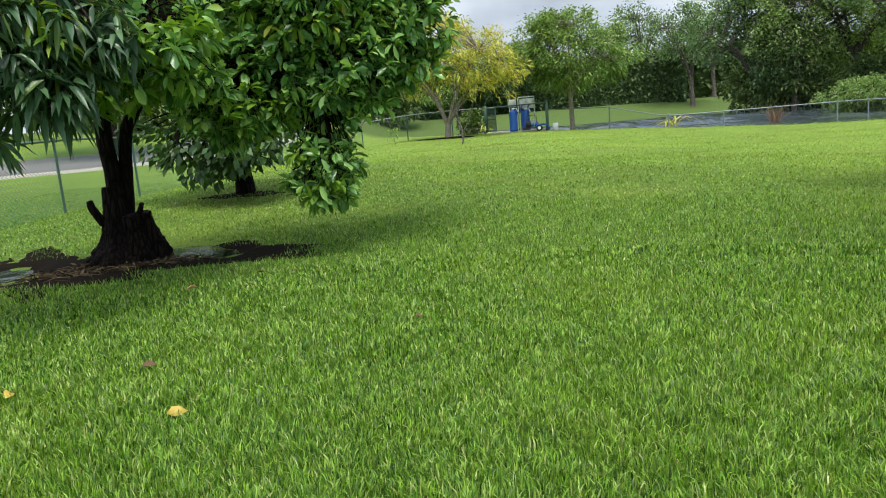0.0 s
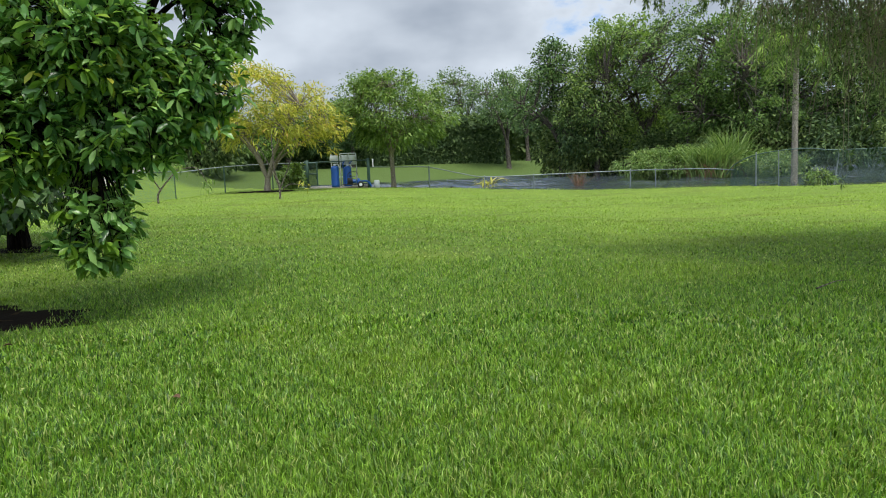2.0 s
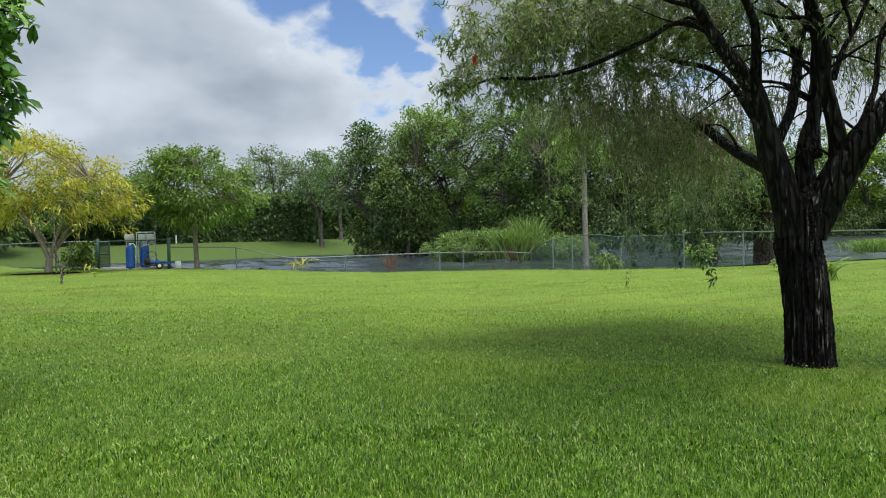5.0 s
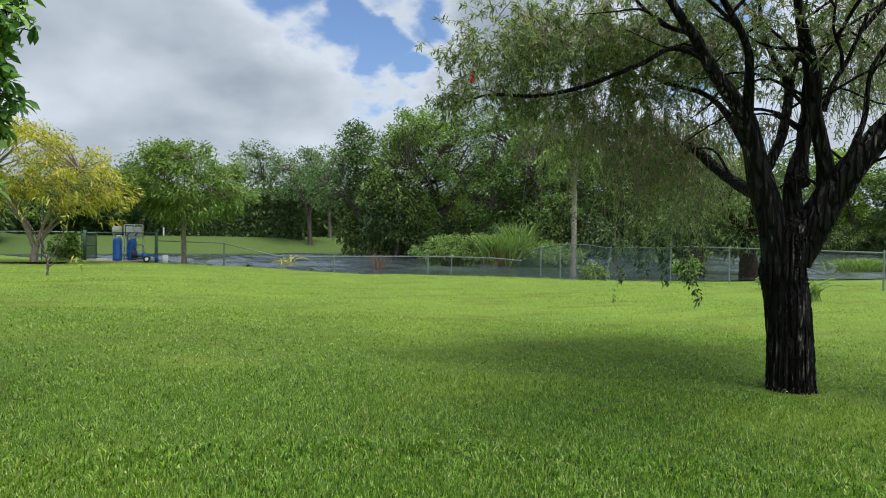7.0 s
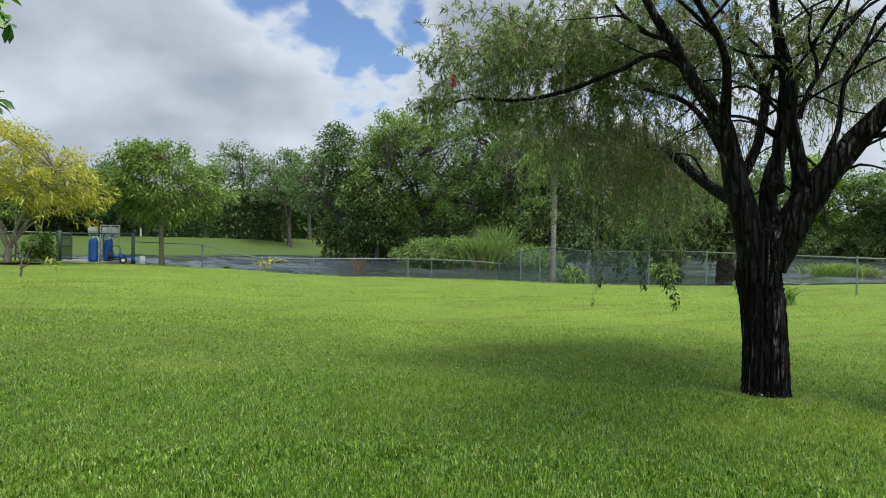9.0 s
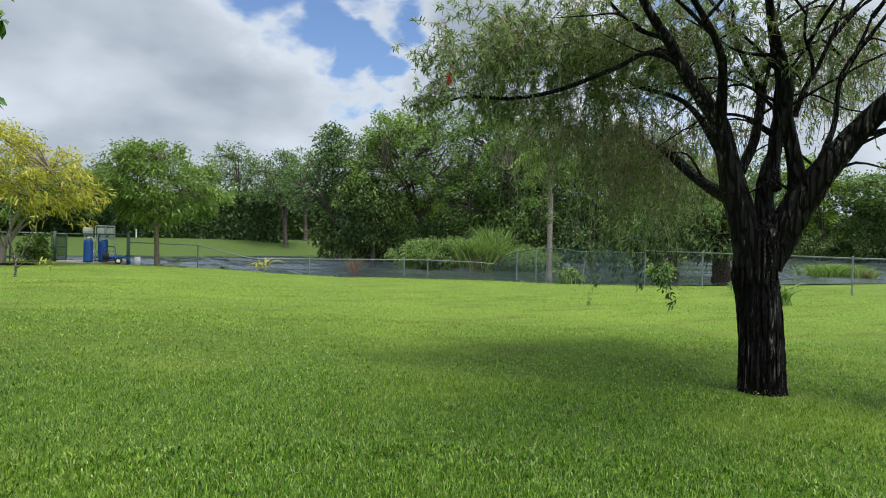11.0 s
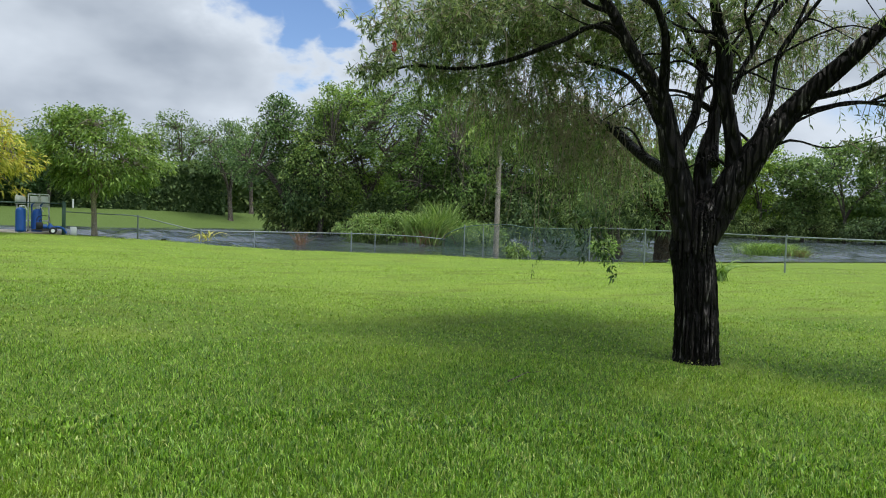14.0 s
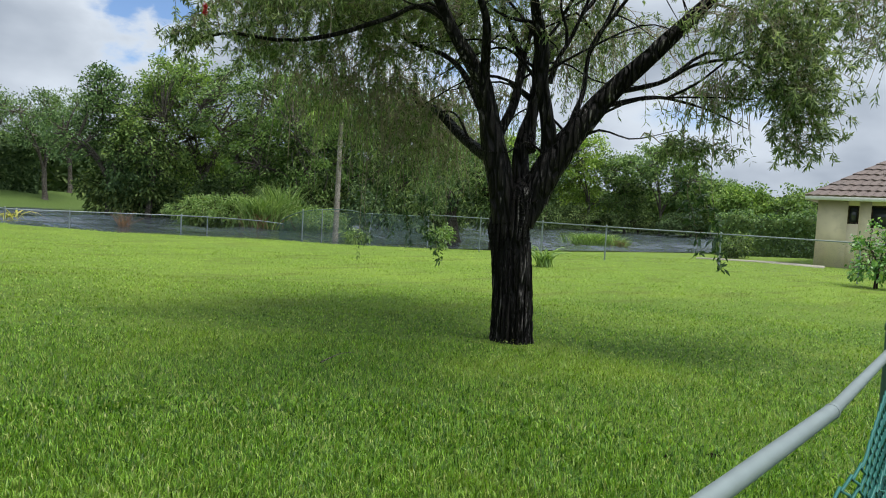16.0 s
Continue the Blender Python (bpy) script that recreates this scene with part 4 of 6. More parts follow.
# ---- trees of the foreground ----
def whorl_tree(name, foot, stems, lobes, leaf, mat, bark, label, seed, whorls, per, droop=0.25, bend=0.2, base=(), belly=(0.36, 0.50), single=None):
    """A tree whose leaves stand in whorls at the twig ends. lobes in world metres, with a share each; stems: (path, radii)."""
    rng = np.random.default_rng(seed)
    foot = np.array(foot, float)
    t = thing(name, foot, label, "tree")
    wood = Build()
    pts = []
    for path, rad, *fl in base:
        fluted(wood, np.array(path) - foot, rad, rng, 48, 30, *fl)
    for path, rad in stems:
        p = spline(np.array(path) - foot, 26)
        tube(wood, p, rad, 14, 0.05, rng)
        pts.append(p[6:])
    pts = np.concatenate(pts)
    lob = np.array(lobes, float)
    share = lob[:, 6] / lob[:, 6].sum()
    at, aim, ln = [], [], []
    lime = []
    for (lx, ly, lz, rx, ry, rz, _, tone), sh in zip(lob, share):
        c0 = np.array([lx, ly, lz]) - foot
        hub = c0 + np.array([0, 0, 0.1])
        s = pts[np.argmin(((pts - hub) ** 2).sum(1))]
        L = np.linalg.norm(hub - s)
        arm = spline([s, s + (hub - s) * 0.5 + (0, 0, 0.12 * L) + rng.standard_normal(3) * 0.06 * L, hub], 10)
        tube(wood, arm, [0.02 + 0.02 * L, 0.02, 0.014], 7, 0.05, rng, cap=False)
        for c in c0 + in_ball(rng, max(3, int(whorls * sh)), 0.35) * (rx, ry, rz):
            a = arm[rng.integers(5, 10)]
            tw = spline([a, (a + c) / 2 + rng.standard_normal(3) * 0.05 + (0, 0, .03), c], 4)
            tube(wood, tw, [0.011, 0.006, 0.004], 3, cap=False)
            ax = unit(tw[-1] - tw[-2] + (0, 0, 0.15) + rng.standard_normal(3) * 0.25)
            k = rng.integers(per[0], per[1])
            d = rng.standard_normal((k, 3))
            d = unit(d - (d @ ax)[:, None] * ax) + ax * rng.uniform(0.0, 0.9, (k, 1))
            at.append(c + ax * rng.uniform(-0.07, 0.02, (k, 1)) + d * 0.012)
            aim.append(d + np.array([0, 0, -0.25 * bend]))
            ln.append(leaf[0] * rng.uniform(0.65, 1.15, k))
            lime.append(np.full(k, rng.random() < tone))
    part("trunk", wood, bark, t, smooth=True)
    at, aim, ln = np.concatenate(at), np.concatenate(aim), np.concatenate(ln)
    lime = np.concatenate(lime)
    for pick, m, lab in ((~lime, mat, ""), (lime, LEAF_LIME, "fresh yellow-green leaves, some painted as sunlit")):
        if pick.any():
            crown = Build()
            # the leaves of the near stretch are pieces of their own, the rest one mesh
            near = np.zeros(len(at), bool)
            if single is not None:
                x0, x1, y1, z1 = single
                near[np.flatnonzero(pick & (at[:, 0] + foot[0] > x0) & (at[:, 0] + foot[0] < x1) & (at[:, 1] + foot[1] < y1) & (at[:, 2] + foot[2] < z1))[:290]] = True
            rest = pick & ~near
            leaves(crown, at[rest], aim[rest], ln[rest], ln[rest] * leaf[1] / leaf[0], rng, droop=droop, fold=0.18, belly=belly)
            c = part("crown", crown, m, t, lab, smooth=True)
            if near.any():
                one = leaves(Build(), [(0, 0, 0)], [(1, 0, 0)], 1.0, leaf[1] / leaf[0], rng, droop=droop, fold=0.18, belly=belly, face=np.array([0, 0, 5.0])).mesh("leaf", m, True)
                for k in np.flatnonzero(near):
                    d = Vector(aim[k]).normalized()
                    s = d.cross(Vector((rng.normal(0, .5), rng.normal(0, .5), 1))).normalized()
                    u = s.cross(d)
                    lf = part("leaf", one, m, c)
                    lf.matrix_local = Matrix.Translation(at[k]) @ Matrix((d, -s, u)).transposed().to_4x4() @ Matrix.Scale(float(ln[k]), 4)
    return t


zf = gz(-3.85, 6.05)
avocado = whorl_tree(
    "avocado_tree", (-3.85, 6.05, zf),
    [([(-3.93, 6.02, zf - .1), (-3.90, 6.03, .35), (-3.88, 6.05, .8), (-3.87, 6.02, 1.4), (-3.6, 6.2, 2.1), (-3.0, 6.4, 2.8), (-2.4, 6.6, 3.3)], [.115, .100, .076, .070, .066, .055, .04]),
     ([(-3.85, 6.06, zf - .1), (-3.84, 6.08, .35), (-3.80, 6.12, .8), (-3.69, 6.15, 1.35), (-3.2, 6.3, 1.9), (-2.4, 6.5, 2.3), (-1.5, 6.6, 2.4)], [.10, .085, .062, .056, .05, .042, .03])],
    [(-1.79, 5.89, 0.75, 0.35, 0.35, 0.37, 30, 0.2), (-1.52, 6.04, 1.61, 0.51, 0.51, 0.46, 44, 0.1), (-2.43, 5.70, 1.52, 0.59, 0.52, 0.47, 50, 0.3), (-1.83, 5.98, 2.18, 0.75, 0.62, 0.50, 70, 0.25), (-2.64, 4.69, 1.82, 0.58, 0.46, 0.42, 46, 0.4),
     (-2.98, 4.51, 1.68, 0.34, 0.34, 0.34, 26, 0.9), (-1.19, 6.17, 1.90, 0.39, 0.43, 0.43, 34, 0.1), (-0.82, 6.45, 2.52, 0.38, 0.45, 0.41, 30, 0.1), (-1.78, 5.93, 2.30, 0.66, 0.53, 0.53, 50, 0.3), (-0.94, 6.43, 2.98, 0.46, 0.51, 0.45, 34, 0.1),
     (-0.94, 6.21, 1.87, 0.37, 0.37, 0.49, 30, 0.1), (-0.61, 6.49, 3.17, 0.28, 0.32, 0.26, 12, 0.2), (-2.53, 6.06, 2.41, 1.11, 0.89, 0.67, 54, 0), (-2.14, 6.20, 3.24, 1.25, 0.91, 0.57, 14, 0.1), (-3.40, 5.60, 2.50, 0.90, 0.70, 0.50, 40, 0),
     (-1.35, 6.40, 3.62, 0.84, 0.72, 0.48, 9, 0.1), (-3.59, 5.29, 2.48, 0.94, 0.71, 0.59, 50, 0.1), (-2.50, 5.83, 1.56, 0.70, 0.46, 0.46, 46, 0), (-1.85, 6.03, 1.40, 0.48, 0.36, 0.42, 30, 0)],
    (0.125, 0.055), LEAF_BROAD, BARK_DARK, "broad-leaved dark green fruit tree with twin trunks in a puddle", 21, 2150, (7, 12), single=(-3.2, -1.0, 7.6, 1.35),
    base=[([(-3.88, 6.03, zf - .15), (-3.88, 6.03, zf + .05), (-3.88, 6.04, .22), (-3.89, 6.04, .45), (-3.9, 6.03, .75)], [.42, .31, .19, .125, .09], (5, 8), .15, .5, .10),
          ([(-3.68, 6.06, zf - .12), (-3.67, 6.04, .1), (-3.68, 6.02, .30), (-3.69, 6.0, .48)], [.26, .20, .145, .125], (4, 9), .15, .6, .12),
          ([(-3.62, 6.0, zf - .12), (-3.60, 6.0, .02), (-3.58, 6.0, .16)], [.15, .11, .07], (4, 7), .15, .6, .1),
          ([(-3.68, 5.97, .42), (-3.62, 5.96, .50), (-3.58, 5.95, .58)], [.03, .025, .018], (4, 7), .1, .6, .1),
          ([(-4.02, 6.0, .4), (-4.10, 5.98, .55), (-4.12, 5.98, .63)], [.04, .035, .025], (4, 7), .1, .6, .1)])

whorl_tree(
    "mango_tree", (-5.9, 3.2, 0.0),
    [([(-5.9, 3.2, -.1), (-5.9, 3.2, .6), (-5.8, 3.25, 1.4), (-5.0, 3.4, 2.2), (-4.0, 3.6, 2.6), (-3.1, 3.7, 2.3)], [.24, .18, .16, .10, .05, .02])],
    [(-2.85, 3.50, 1.74, .30, .3, .28, 40, 0), (-2.72, 3.6, 1.48, .22, .25, .2, 20, 0), (-3.0, 3.45, 1.3, .16, .25, .18, 12, 0), (-2.62, 3.7, 1.92, .32, .3, .25, 34, .1), (-3.2, 3.6, 1.9, .5, .4, .4, 44, 0), (-2.5, 3.78, 1.75, .26, .25, .25, 26, 0), (-2.6, 3.7, 1.5, .2, .2, .2, 16, 0), (-3.35, 3.5, 1.5, .3, .3, .3, 26, 0),
     (-3.3, 3.7, 2.4, .8, .5, .4, 40, 0), (-3.9, 2.9, 3.0, .8, .8, .3, 50, 0)],
    (0.155, 0.042), LEAF_MANGO, BARK_BROWN, "mango tree with long dark drooping leaves over the lawn", 22, 400, (8, 13), 0.6, 0.4, belly=(0.44, 0.40))

crown_tree("fruit_tree", (-4.35, 10.2), (0.13, 0.9), [(0.1, -0.8, 0.75, 1.0, 0.6, 0.36), (0.2, -0.6, 1.0, 1.0, 0.8, 0.55), (-0.6, -0.5, 1.3, 0.9, 0.8, 0.7), (0.3, -0.2, 2.0, 1.2, 1.0, 0.8), (-0.2, 0.3, 2.6, 1.3, 1.1, 0.7)],
           (0.125, 0.085), LEAF_ROUND, BARK_DARK, "low dark fruit tree with rounded leaves behind the puddle", seed=23, clusters=150, per=50, rc=0.28, limbs=6, fine=False, droop=0.3)


# ---- fences ----
def along(path, step):
    """Points every step metres along a plan line (x, y)."""
    p = np.asarray(path, float)
    seg = np.hypot(*np.diff(p[:, :2], axis=0).T)
    s = np.concatenate([[0], np.cumsum(seg)])
    u = np.arange(0, s[-1], step)
    return np.stack([np.interp(u, s, p[:, i]) for i in range(p.shape[1])], 1)


def chain_link(path, cell, r, rows=None):
    """Zigzag wires hung between a lower and an upper line. path: (x, y, z low, z high)."""
    q = along(path, cell)
    n = len(q)
    h = (q[:, 3] - q[:, 2]).max()
    k = max(4, int(h / (cell * 0.5)))
    u = np.linspace(0, 1, k + 1)
    tan = unit(np.gradient(q[:, :2], axis=0))
    shift = np.where(np.arange(k + 1) % 2, 0.5, -0.5) * cell
    x = q[:, None, 0] + tan[:, None, 0] * shift
    y = q[:, None, 1] + tan[:, None, 1] * shift
    z = q[:, None, 2] * (1 - u) + q[:, None, 3] * u
    p = np.stack([x, y, z], -1)
    a, c = p[:, :-1].reshape(-1, 3), p[:, 1:].reshape(-1, 3)
    d = unit(c - a)
    side = unit(np.cross(d, np.array([0.3, 0.2, 1.0])))
    up = np.cross(side, d)
    off = [side * r, (-0.5 * side + 0.87 * up) * r, (-0.5 * side - 0.87 * up) * r]
    v = np.stack([a + o for o in off] + [c + o for o in off], 1)
    o = np.arange(len(a))[:, None] * 6
    f = np.concatenate([o + np.array(t) for t in ((0, 1, 4, 3), (1, 2, 5, 4), (2, 0, 3, 5))])
    return Build().add(v.reshape(-1, 3), f)


def post(b, x, y, z0, z1, r=0.03, lean=(0, 0)):
    top = (x + lean[0], y + lean[1], z1)
    tube(b, [(x, y, z0), top], [r, r], 10)
    lathe(b, (top[0], top[1], z1 - 0.01), [(r * 1.15, 0), (r * 1.15, 0.02), (r * 0.8, 0.045), (r * 0.25, 0.055)], 10)


def fence(name, posts, rail, mesh, label, mats, cell=0.07, wire=0.0022, rail_r=0.021):
    """posts: (x, y, z foot, z top, radius, lean x, lean y); rail: points; mesh: (x, y, low, high)."""
    x, y = posts[0][:2]
    t = thing(name, (x, y, 0), label, "fence")
    o = np.array([x, y, 0])
    for px, py, z0, z1, r, lx, ly in posts:
        b = Build()
        post(b, px - x, py - y, z0, z1, r, (lx, ly))
        part("post", b, mats[0], t, smooth=True)
    if rail is not None:
        b = Build()
        tube(b, spline(np.array(rail) - o, max(2, 4 * len(rail))), [rail_r], 8)
        part("top_rail", b, mats[1], t, smooth=True)
    if mesh is not None:
        m = np.array(mesh, float) - np.array([x, y, 0, 0])
        part("chain_link", chain_link(m, cell, wire), mats[2], t, kind="stuff")
    return t


# lake side: sunken run, then the corner and the run to the south
W = WATER_Z
lake_posts = [(3.3, 32.75, -.5, 1.02, .03, 0, 0), (6.0, 33.75, -.8, .48, .025, 0, 0), (8.47, 34.15, -.9, .44, .025, 0, 0), (12.9, 33.15, -.9, .50, .033, 0, 0), (13.85, 32.45, -.9, .48, .025, 0, 0)]
fence("lake_fence", lake_posts,
      [(0.62, 31.0, 1.12), (2.2, 32.1, 1.06), (3.3, 32.75, 1.00), (4.8, 33.35, .66), (6.0, 33.75, .44), (8.47, 34.15, .42), (12.9, 33.15, .46), (14.3, 32.1, .46), (15.6, 31.0, .44), (16.5, 30.2, .36)],
      [(0.62, 31.0, .1, 1.1), (3.3, 32.75, -.4, .98), (4.8, 33.35, -.5, .64), (6.0, 33.75, -.6, .42), (12.9, 33.15, -.6, .44), (14.3, 32.1, -.6, .44), (16.5, 30.2, -.6, .34)],
      "chain-link fence bent down and half drowned in flood water", (GALV, GALV, WIRE), 0.16, 0.0005)
corner_posts = [(17.0, 29.3, -.4, 1.05, .03, .0, 0), (17.7, 28.75, -.4, 1.1, .025, -.02, 0), (19.4, 27.6, -.4, 1.06, .03, .22, 0), (21.9, 26.3, -.3, 1.1, .03, 0, 0)]
fence("corner_fence", corner_posts,
      [(16.2, 30.3, .18), (16.4, 29.9, .62), (17.0, 29.3, .98), (17.9, 28.6, 1.14), (18.7, 28.05, 1.16), (19.5, 27.6, 1.06), (21.9, 26.3, 1.08)],
      [(16.3, 30.1, -.3, .35), (17.0, 29.3, -.3, .96), (17.9, 28.6, -.3, 1.1), (19.5, 27.6, -.3, 1.03), (21.9, 26.3, -.2, 1.05)],
      "bent green chain-link fence at the lawn corner by the lake", (GALV, GREENVINYL, GREENVINYL), 0.055, 0.0058)
south = [(21.9, 26.3), (21.95, 22.8), (21.9, 19.2), (21.4, 15.75), (22.7, 12.2), (23.3, 8.25), (23.8, 4.4), (24.2, 0.5), (24.6, -3.5)]
fence("side_fence", [(x, y, gz(x, y) - .2, 1.2, .028, 0, 0) for x, y in south[1:]],
      [(x, y, 1.17) for x, y in south], [(x, y, gz(x, y) + .03, 1.16) for x, y in south],
      "galvanised chain-link fence along the side of the lawn", (GALV, GALV, WIRE), 0.08, 0.0009)

# street side, seen through the trees
street = [(-7.3, 2.0), (-7.4, 6.2), (-7.5, 10.4), (-7.7, 13.0), (-8.0, 15.4), (-8.2, 19.0), (-8.3, 23.0), (-8.2, 27.0), (-7.6, 31.6)]
fence("street_fence", [(x, y, gz(x, y) - .2, gz(x, y) + 1.18, .022, 0, 0) for x, y in street],
      [(x, y, gz(x, y) + 1.16) for x, y in street], [(x, y, gz(x, y) + .03, gz(x, y) + 1.14) for x, y in street],
      "green chain-link fence between the lawn and the street", (GREENVINYL, GREENVINYL, TEAL), 0.085, 0.0045)
back = [(-7.6, 31.6), (-5.6, 31.9), (-3.6, 32.1), (-2.2, 32.2)]
fence("back_fence", [(x, y, gz(x, y) - .2, gz(x, y) + 1.12, .026, 0, 0) for x, y in back[1:]],
      [(x, y, gz(x, y) + 1.10) for x, y in back], [(x, y, gz(x, y) + .03, gz(x, y) + 1.08) for x, y in back],
      "low chain-link fence beside the gate", (GREENVINYL, GALV, GREENVINYL), 0.08, 0.0022)


# near fence end: rail, coupling, end post, drooping teal mesh
def near_fence():
    t = thing("near_fence", (3.68, 0.912, 0), "grey rail fence with loose teal vinyl-coated mesh", "fence")
    o = np.array([3.68, 0.912, 0])
    a, c, e = np.array([1.52, 0.475, 0.995]), np.array([2.48, 0.64, 0.995]), np.array([3.66, 0.908, 0.995])
    b = Build()
    tube(b, spline([a - o, (a + c) / 2 - o, c - o], 8), [0.0160], 18)
    part("top_rail", b, GALV, t, smooth=True)
    b = Build()
    tube(b, [c - o - (0.004, 0.001, 0), (c + e) / 2 - o, e - o], [0.0140], 18)
    part("top_rail", b, GALV, t, smooth=True)
    b = Build()
    d = unit(e - c)
    tube(b, [c - o - d * 0.012, c - o - d * 0.004, c - o + d * 0.012], [0.0165, 0.0175, 0.0155], 18)
    part("coupling", b, GALV, t, smooth=True)
    b = Build()
    tube(b, [a - o - (0, 0, 1.2), a - o], [0.03], 14)
    part("post", b, GALV, t, smooth=True)
    b = Build()
    tube(b, [(0, 0, -0.2), (0, 0, 1.06)], [0.034], 16)
    lathe(b, (0, 0, 1.05), [(0.038, 0), (0.038, 0.02), (0.03, 0.045), (0.012, 0.058)], 16)
    part("end_post", b, GREENVINYL, t, smooth=True)
    m = [(2.0, .44, .3, .93), (2.06, .47, .2, .955), (2.2, .475, .1, .99), (2.34, .51, .05, 1.02), (2.5, .55, .02, 1.05), (2.8, .63, .02, 1.03), (3.3, .77, .02, 1.0), (3.64, .88, .02, .98)]
    m = [(q[0] - o[0], q[1] - o[1], q[2], q[3]) for q in m]
    mesh = chain_link(m, 0.045, 0.0032)
    rng = np.random.default_rng(9)
    for k in range(2):
        loose = chain_link([(q[0] + .015 + .02 * k, q[1] - .03 - .03 * k, q[2], q[3] - .05 - .05 * k) for q in m], 0.047, 0.003)
        mesh.add(loose.v[0] + 0.012 * np.sin(loose.v[0][:, ::-1] * 37 + k), loose.f[0])
    part("chain_link", mesh, TEAL, t, "teal vinyl chain-link mesh", kind="stuff")
    return t


near_fence()


# ---- the gate and the water treatment rig ----
def gate_rig():
    gl, gr = (-2.1, 32.2), (0.56, 30.95)
    zg = gz(-0.8, 31.6)
    t = thing("garden_gate", (gl[0], gl[1], zg), "open green chain-link gate with square posts", "gate")
    for x, y in (gl, gr):
        b = Build()
        box(b, (x - gl[0] - .065, y - gl[1] - .065, -.2), (x - gl[0] + .065, y - gl[1] + .065, 1.22), .015)
        part("post", b, GREENVINYL, t)
    b = Build()
    tube(b, [(0, 0, 1.12), (gr[0] - gl[0], gr[1] - gl[1], 1.14)], [0.022], 8)
    part("top_rail", b, GREENVINYL, t, smooth=True)
    leafd = np.array([0.55, -0.85, 0]) * 0.75
    b = Build()
    for z in (0.12, 0.62, 1.10):
        tube(b, [(0.05, 0, z), (0.05 + leafd[0], leafd[1], z)], [0.03], 8)
    tube(b, [(0.05 + leafd[0], leafd[1], 0.1), (0.05 + leafd[0], leafd[1], 1.13)], [0.03], 8)
    part("gate_frame", b, GREENVINYL, t, smooth=True)
    part("chain_link", chain_link([(0.05, 0, .12, 1.10), (0.05 + leafd[0], leafd[1], .12, 1.10)], 0.045, 0.007), GREENVINYL, t, kind="stuff")
    slab = Build()
    box(slab, (-2.0, 31.0, zg - .1), (0.6, 33.2, zg + .05), .02)
    tagged(part("slab", slab, CONCRETE), "pale concrete slab in the gateway", "slab")

    def tank(x, y, h, r):
        k = thing("water_tank", (x, y, zg + .05), "tall blue plastic water filter tank with domed top", "tank", "filter tanks")
        b = Build()
        lathe(b, (0, 0, 0), [(r * 1.04, 0), (r * 1.04, .08), (r, .1), (r, h - .16), (r * .93, h - .08), (r * .7, h - .03), (r * .25, h)], 20)
        part("body", b, BLUE, k, smooth=True)
        b = Build()
        lathe(b, (0, 0, h - .01), [(r * .3, 0), (r * .3, .07), (r * .22, .09)], 12)
        tube(b, [(0, 0, h + .05), (r * .8, 0, h + .06), (r * 1.2, 0, h - .1)], [.025], 8)
        part("valve", b, WHITEMETAL, k, "pale grey valve head")
    tank(-0.86, 31.15, .90, .17)
    tank(-0.34, 31.45, .86, .17)
    k = thing("control_panel", (-0.42, 31.85, zg + .05), "pale grey control box on a steel frame behind the tanks", "panel")
    for x in (-.60, -.22, .15, .47):
        b = Build()
        box(b, (x - .025, -.025, 0), (x + .025, .025, 1.40), .006)
        part("leg", b, WHITEMETAL, k)
    for x0, x1, z0, z1 in ((-.66, -.30, 1.02, 1.34), (-.16, .12, .92, 1.34), (.18, .44, .92, 1.34)):
        b = Build()
        box(b, (x0, -.14, z0), (x1, .1, z1), .02)
        part("box", b, WHITEMETAL, k)
    for z in (.4, 1.41):
        b = Build()
        tube(b, [(-.22 if z > 1 else -.60, 0, z), (.47, 0, z)], [.022], 8)
        part("crossbar", b, WHITEMETAL, k)
    for x in (-.1, .2):
        b = Build()
        tube(b, [(x, -.2, .1), (x, -.2, 1.0), (x + .1, -.15, 1.1)], [.028], 8)
        part("pipe", b, BLUE, k, "blue pipe")
    p = thing("pump_trailer", (0.0, 30.7, zg), "small blue water pump on a two-wheeled trailer", "pump")
    p.scale = (0.75, 0.75, 0.75)
    b = Build()
    tube(b, [(-.34, 0, .36), (.02, 0, .36)], [.12, .14, .14, .11], 14)
    lathe(b, (.16, 0, .22), [(.10, 0), (.13, .06), (.12, .18), (.06, .24), (.05, .30)], 14)
    part("pump_housing", b, BLUE, p, smooth=True)
    b = Build()
    box(b, (-.46, -.16, .22), (-.16, .16, .56), .03)
    tube(b, [(-.31, 0, .56), (-.31, 0, .66), (-.24, 0, .70)], [.03], 8)
    part("engine", b, BLACK, p, "black engine block")
    b = Build()
    tube(b, spline([(.22, -.05, .30), (.48, -.1, .36), (.72, -.06, .28), (.86, 0, .05)], 14), [.055], 10)
    part("hose", b, BLUE, p, "blue discharge hose", smooth=True)
    b = Build()
    tube(b, spline([(-.4, .2, .22), (-.4, .2, .8), (.1, .2, .84), (.12, .2, .22)], 14), [.018], 8)
    part("guard_bar", b, BLACK, p, "black tubular guard", smooth=True)
    b = Build()
    box(b, (-.5, -.25, .16), (.48, .25, .22), .01)
    tube(b, [(-.5, 0, .2), (-.85, 0, .16)], [.025], 8)
    part("chassis", b, BLACK, p)
    for y in (-.3, .3):
        b = Build()
        a = np.linspace(0, 2 * np.pi, 22)
        tube(b, np.stack([.28 + .13 * np.cos(a), np.full(22, y), .17 + .13 * np.sin(a)], 1), [.05], 8, cap=False)
        w = part("wheel", b, BLACK, p, smooth=True)
        b = Build()
        tube(b, [(.28, y - .03, .17), (.28, y + .03, .17)], [.09], 12)
        part("rim", b, WHITEMETAL, w)
    b = Build()
    box(b, (0.78, 30.75, gz(.85, 30.8) - .05), (1.0, 30.97, gz(.85, 30.8) + .32), .02)
